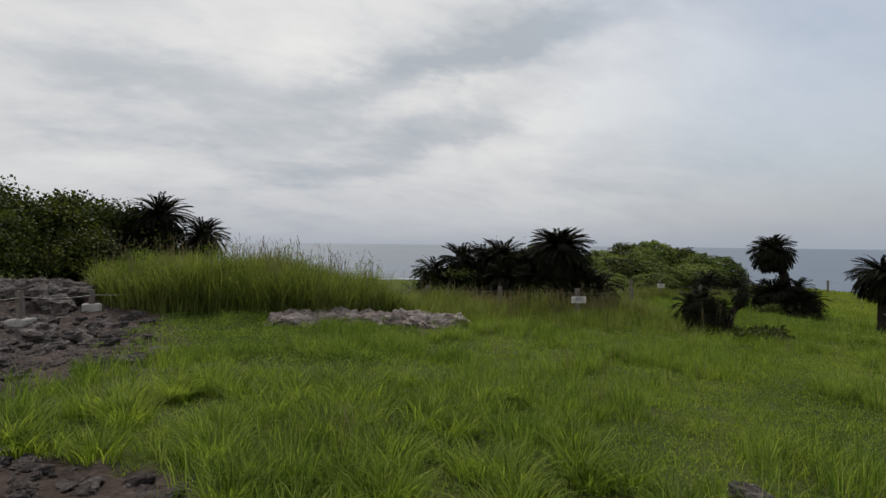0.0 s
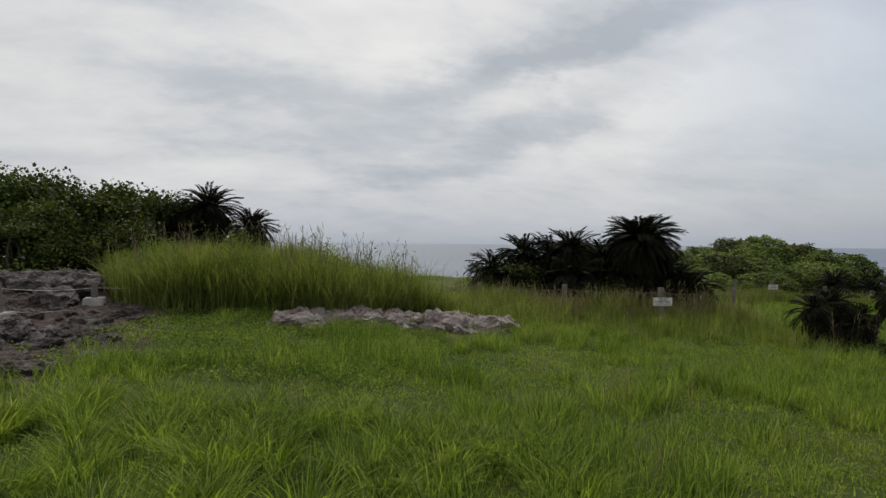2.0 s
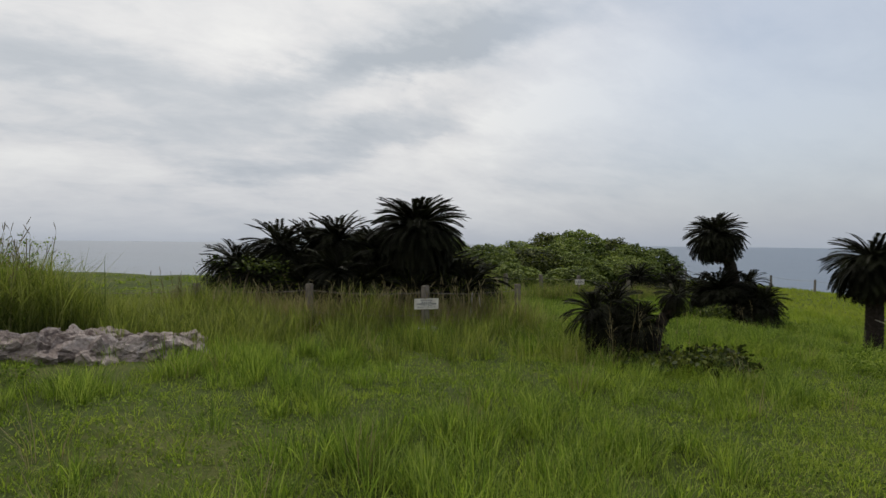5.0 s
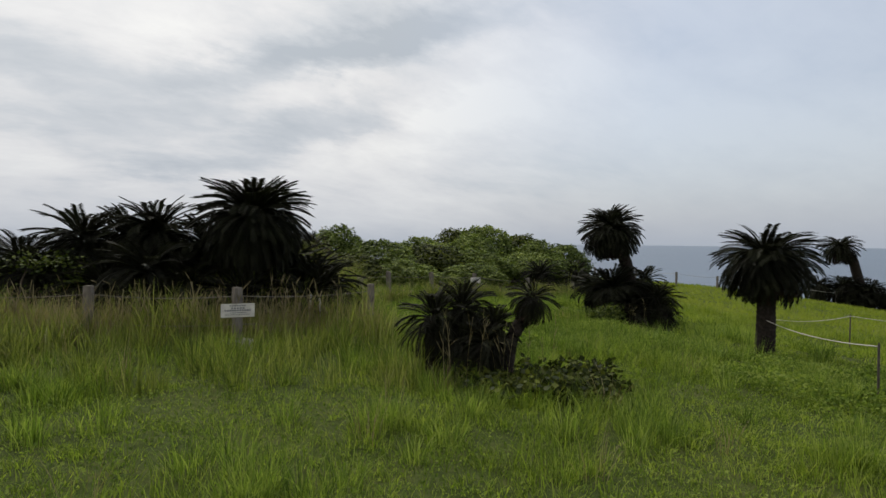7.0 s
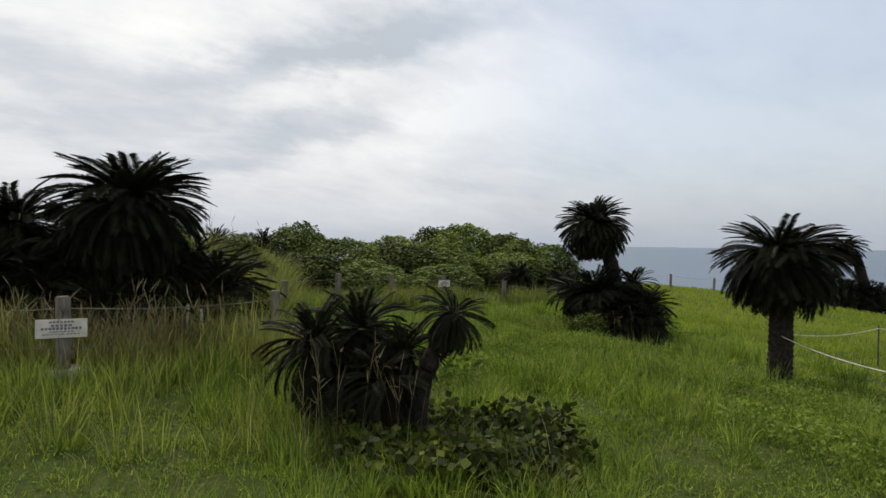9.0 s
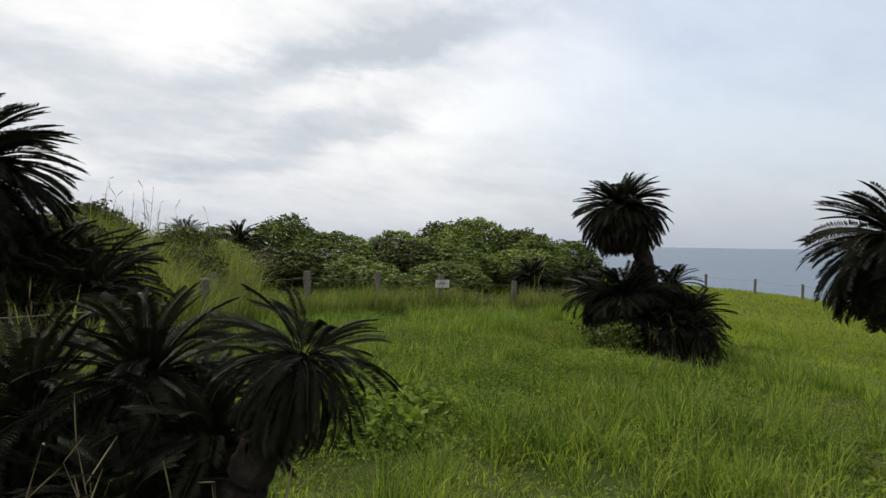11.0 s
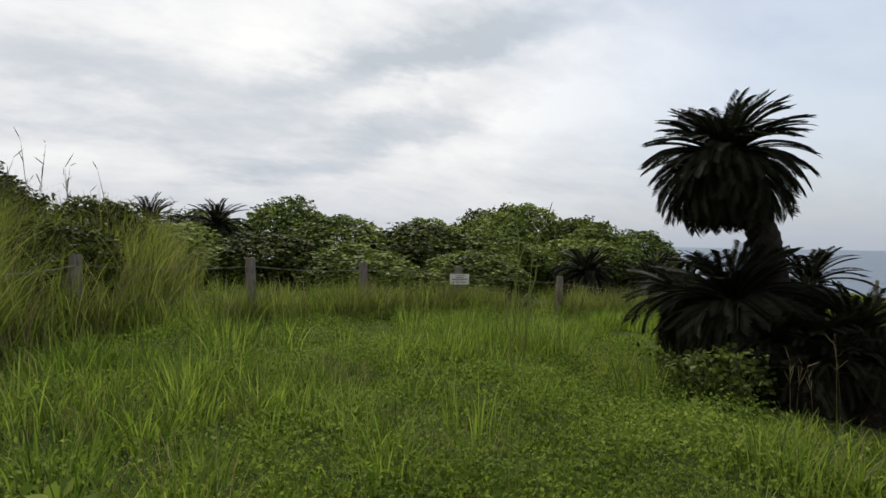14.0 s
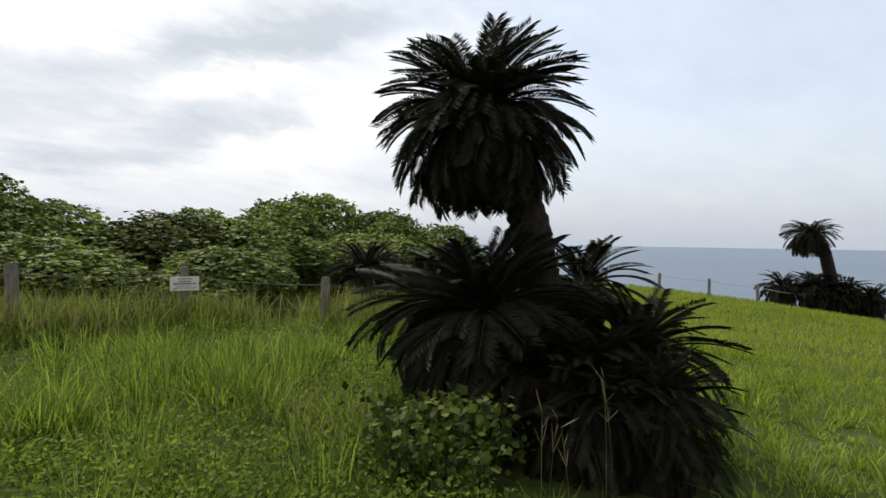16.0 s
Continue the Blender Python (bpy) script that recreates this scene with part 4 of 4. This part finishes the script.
def rock(x, y, size, meshes, label, group, sink=0.25, tall=1.0):
    ob = new("rock", meshes[rng.integers(len(meshes))])
    w = rng.uniform(0.8, 1.3)
    ob.matrix_basis = pose(x, y, float(land(x, y)) + size * tall * (0.42 - sink), rng.uniform(-15, 15), rng.uniform(-15, 15), rng.uniform(0, 360)) @ Matrix.Diagonal((size * w, size / w, size * tall, 1))
    return tagged(ob, label, "rock", group)


for k in range(74):
    u = (k + rng.uniform(0, 1)) / 74
    back = rng.uniform(0, 1)
    x, y = -3.9 + 4.4 * u, 12.85 + 1.75 * u + 0.75 * back
    rock(x, y, rng.uniform(0.24, 0.42), PALE, "pale pinkish pitted limestone ledge in the grass", "limestone outcrop", 0.27 - 0.06 * back, 0.80)
for p in scatter(150, -12, -3.2, 4.5, 13, lambda x, y: np.clip(2.4 * rocky(x, y) - 1.2, 0, 1)):
    rock(p[0], p[1], rng.uniform(0.08, 0.24), GREY, "weathered grey limestone embedded in bare earth", "stones on the rocky ground", 0.24)
for p in scatter(64, -4.2, -0.9, 2.4, 4.3, lambda x, y: np.clip(2.4 * rocky(x, y) - 1.1, 0, 1)):
    rock(p[0], p[1], rng.uniform(0.03, 0.11), GREY, "rough grey stone beside the grass", "stones on the rocky ground", 0.2)
for p in scatter(46, -14, -9.0, 13.4, 17.5, lambda x, y: np.ones_like(x)):
    rock(p[0], p[1], rng.uniform(0.2, 0.55), GREY, "dark jagged limestone block behind the rope", "rock pile behind the rope", 0.1)
rock(2.05, 3.75, 0.17, GREY, "small brown stone lying in the grass", "", -0.15)
v, t = [], []
bits = scatter(6500, -12, -0.9, 2.4, 14, lambda x, y: np.clip(2.2 * rocky(x, y) - 1.0, 0, 1))
tet = np.array([[1, 1, 0.8], [-1, -0.6, 0.5], [0.7, -1, 0.6], [-0.6, 1, 0.55], [0, 0.1, 1.3]])
for x, y in bits:
    s = rng.uniform(0.2, 1.0) ** 2 * 0.06
    o = len(v) * 5
    v.append(tet * s * rng.uniform(0.6, 1.3, (5, 3)) + [x, y, float(land(x, y)) - 0.4 * s])
    t += [[o, o + 2, o + 4], [o + 2, o + 1, o + 4], [o + 1, o + 3, o + 4], [o + 3, o, o + 4]]
tagged(new("gravel", np_mesh("gravel", np.concatenate(v), np.array(t), None, (STONE_GREY,))), "loose grey limestone gravel on bare earth", "gravel", kind="stuff")

# ---- rope fence ----
POST_MESH = box_mesh("post", 0.12, 0.12, 1.25, POST, 0.012)
FOOT_MESH = box_mesh("footing", 0.42, 0.42, 0.20, CONCRETE, 0.02, 0.94)


def rope_mesh(a, b, sag, radius=0.009, mat=ROPE):
    a, b = np.array(a), np.array(b)
    s = np.linspace(0, 1, 17)[:, None]
    p = a + (b - a) * s
    p[:, 2] -= sag * 4 * (s * (1 - s))[:, 0]
    v, q = tube(p, radius, 7)
    return np_mesh("rope", v, None, q, (mat,), True)


fence = tagged(new("rope_fence"), "rope fence of weathered square posts on concrete footings", "fence")
# x, y and top of the posts, along the fence
POSTS = [(-8.6, 9.3, 0.55), (-8.44, 11.47, 0.46), (-8.35, 13.59, 0.31), (-6.4, 14.9, 0.35), (-4.4, 16.1, 0.25), (-2.43, 17.32, 0.17), (-0.46, 18.2, 0.15), (1.8, 17.83, 0.17), (4.06, 17.13, 0.19),
         (6.17, 18.63, 0.12), (6.12, 21.2, 0.09), (5.72, 23.68, 0.05), (7.31, 25.47, -0.02), (8.93, 26.86, -0.12), (10.67, 28.06, -0.22), (12.82, 28.45, -0.42), (15.0, 29.2, -0.62)]
for k, (x, y, z) in enumerate(POSTS):
    nx, ny = (POSTS[k + 1] if k + 1 < len(POSTS) else POSTS[k - 1])[:2]
    turn = math.degrees(math.atan2(ny - y, nx - x))
    post = part("post", POST_MESH, fence, "", pose(x, y, z - 1.25, rng.normal(0, 1), rng.normal(0, 1), turn))
    part("footing", FOOT_MESH, post, "pale concrete footing", Matrix.Translation((0, 0, float(land(x, y)) - 0.18 - z + 1.25 if k > 9 else (float(land(x, y)) - 0.04 if k < 3 else min(max(float(land(x, y)) - 0.14, z - 0.98), z - 0.86)) - z + 1.25)))
    if k + 1 < len(POSTS):
        x2, y2, z2 = POSTS[k + 1]
        for drop in (0.13, 0.55):
            part("rope", rope_mesh((x, y, z - drop), (x2, y2, z2 - drop), 0.05, 0.006 if k < 9 else 0.005, ROPE if k < 3 else POST), fence, "pale twisted rope" if k < 3 else "weathered grey rope")


def notice(x, y, z, facing, width, height):
    """A notice plate on the front of a post, with lines that cannot be read."""
    e = new("notice_sign")
    e.matrix_basis = pose(x, y, z, 0, 0, facing)
    part("plate", box_mesh("plate", width, 0.012, height, PLATE, 0.003), e)
    for rel, wide, thick in ((0.85, 0.5, 0.09), (0.66, 0.42, 0.12), (0.5, 0.8, 0.13), (0.33, 0.5, 0.06), (0.2, 0.74, 0.05)):
        n_ = max(int(wide * 14), 3)
        for k in range(n_):
            w = wide * width / n_ * rng.uniform(0.6, 0.85)
            part("letter_bar", box_mesh("letter_bar", w, 0.003, thick * height, INK, 0), e, "dark unreadable lettering",
                 Matrix.Translation(((k + 0.5 - n_ / 2) * wide * width / n_, -0.008, (rel - thick / 2) * height)))
    return tagged(e, "white notice plate with dark lettering on a fence post", "sign")


notice(4.07, 17.13 - 0.085, -0.245, 12, 0.47, 0.20)
notice(10.70, 28.06 - 0.085, -0.58, 12, 0.40, 0.21)
PALE_STAKE = box_mesh("stake", 0.035, 0.03, 1.0, CONCRETE, 0.005, 0.9)
for x, y, top, tilt in [(5.05, 18.2, -0.02, 2), (5.3, 18.25, -0.08, -4)]:
    stake = new("marker_stake", PALE_STAKE)
    stake.matrix_basis = pose(x, y, top - 1.0, 2, tilt, 20)
    tagged(stake, "thin pale weathered wooden stake behind the rope fence", "stake")
FAR = tagged(new("edge_fence"), "thin posts of a low fence along the cliff edge", "fence")
EDGE_POST = box_mesh("post", 0.11, 0.11, 1.3, POST, 0.012)
line = []
for k in range(13):
    x = 19.5 + 2.6 * k
    y = float(coast(np.array(x))) - 3.4
    z = float(land(x, y))
    part("post", EDGE_POST, FAR, "", pose(x, y, z - 0.45, 0, rng.normal(0, 1.5), rng.uniform(0, 90)))
    line.append((x, y, z + 0.75))
for a_, b_ in zip(line, line[1:]):
    part("rope", rope_mesh(a_, b_, 0.06, 0.01), FAR)

# ---- thin rope barrier by the solitary cycad ----
barrier = tagged(new("rope_barrier"), "white rope sagging between thin dark metal stakes", "fence")
STAKE_MESH = np_mesh("stake", *[z for z in (lambda vq: (vq[0], None, vq[1]))(tube([(0, 0, 0), (0, 0, 0.5), (0, 0, 0.97), (0, 0, 1.0)], [0.014, 0.014, 0.014, 0.006], 8))], (STAKE,), True)
STAKES = [(11.95, 13.9), (13.72, 17.85), (17.0, 18.9), (21.0, 17.5)]
for k, (x, y) in enumerate(STAKES):
    part("stake", STAKE_MESH, barrier, "", pose(x, y, float(land(x, y)) - 0.22, rng.normal(0, 2), rng.normal(0, 2)))
    if k + 1 < len(STAKES):
        x2, y2 = STAKES[k + 1]
        part("rope", rope_mesh((x, y, float(land(x, y)) + 0.73), (x2, y2, float(land(x2, y2)) + 0.73), 0.10, 0.007), barrier, "white rope")
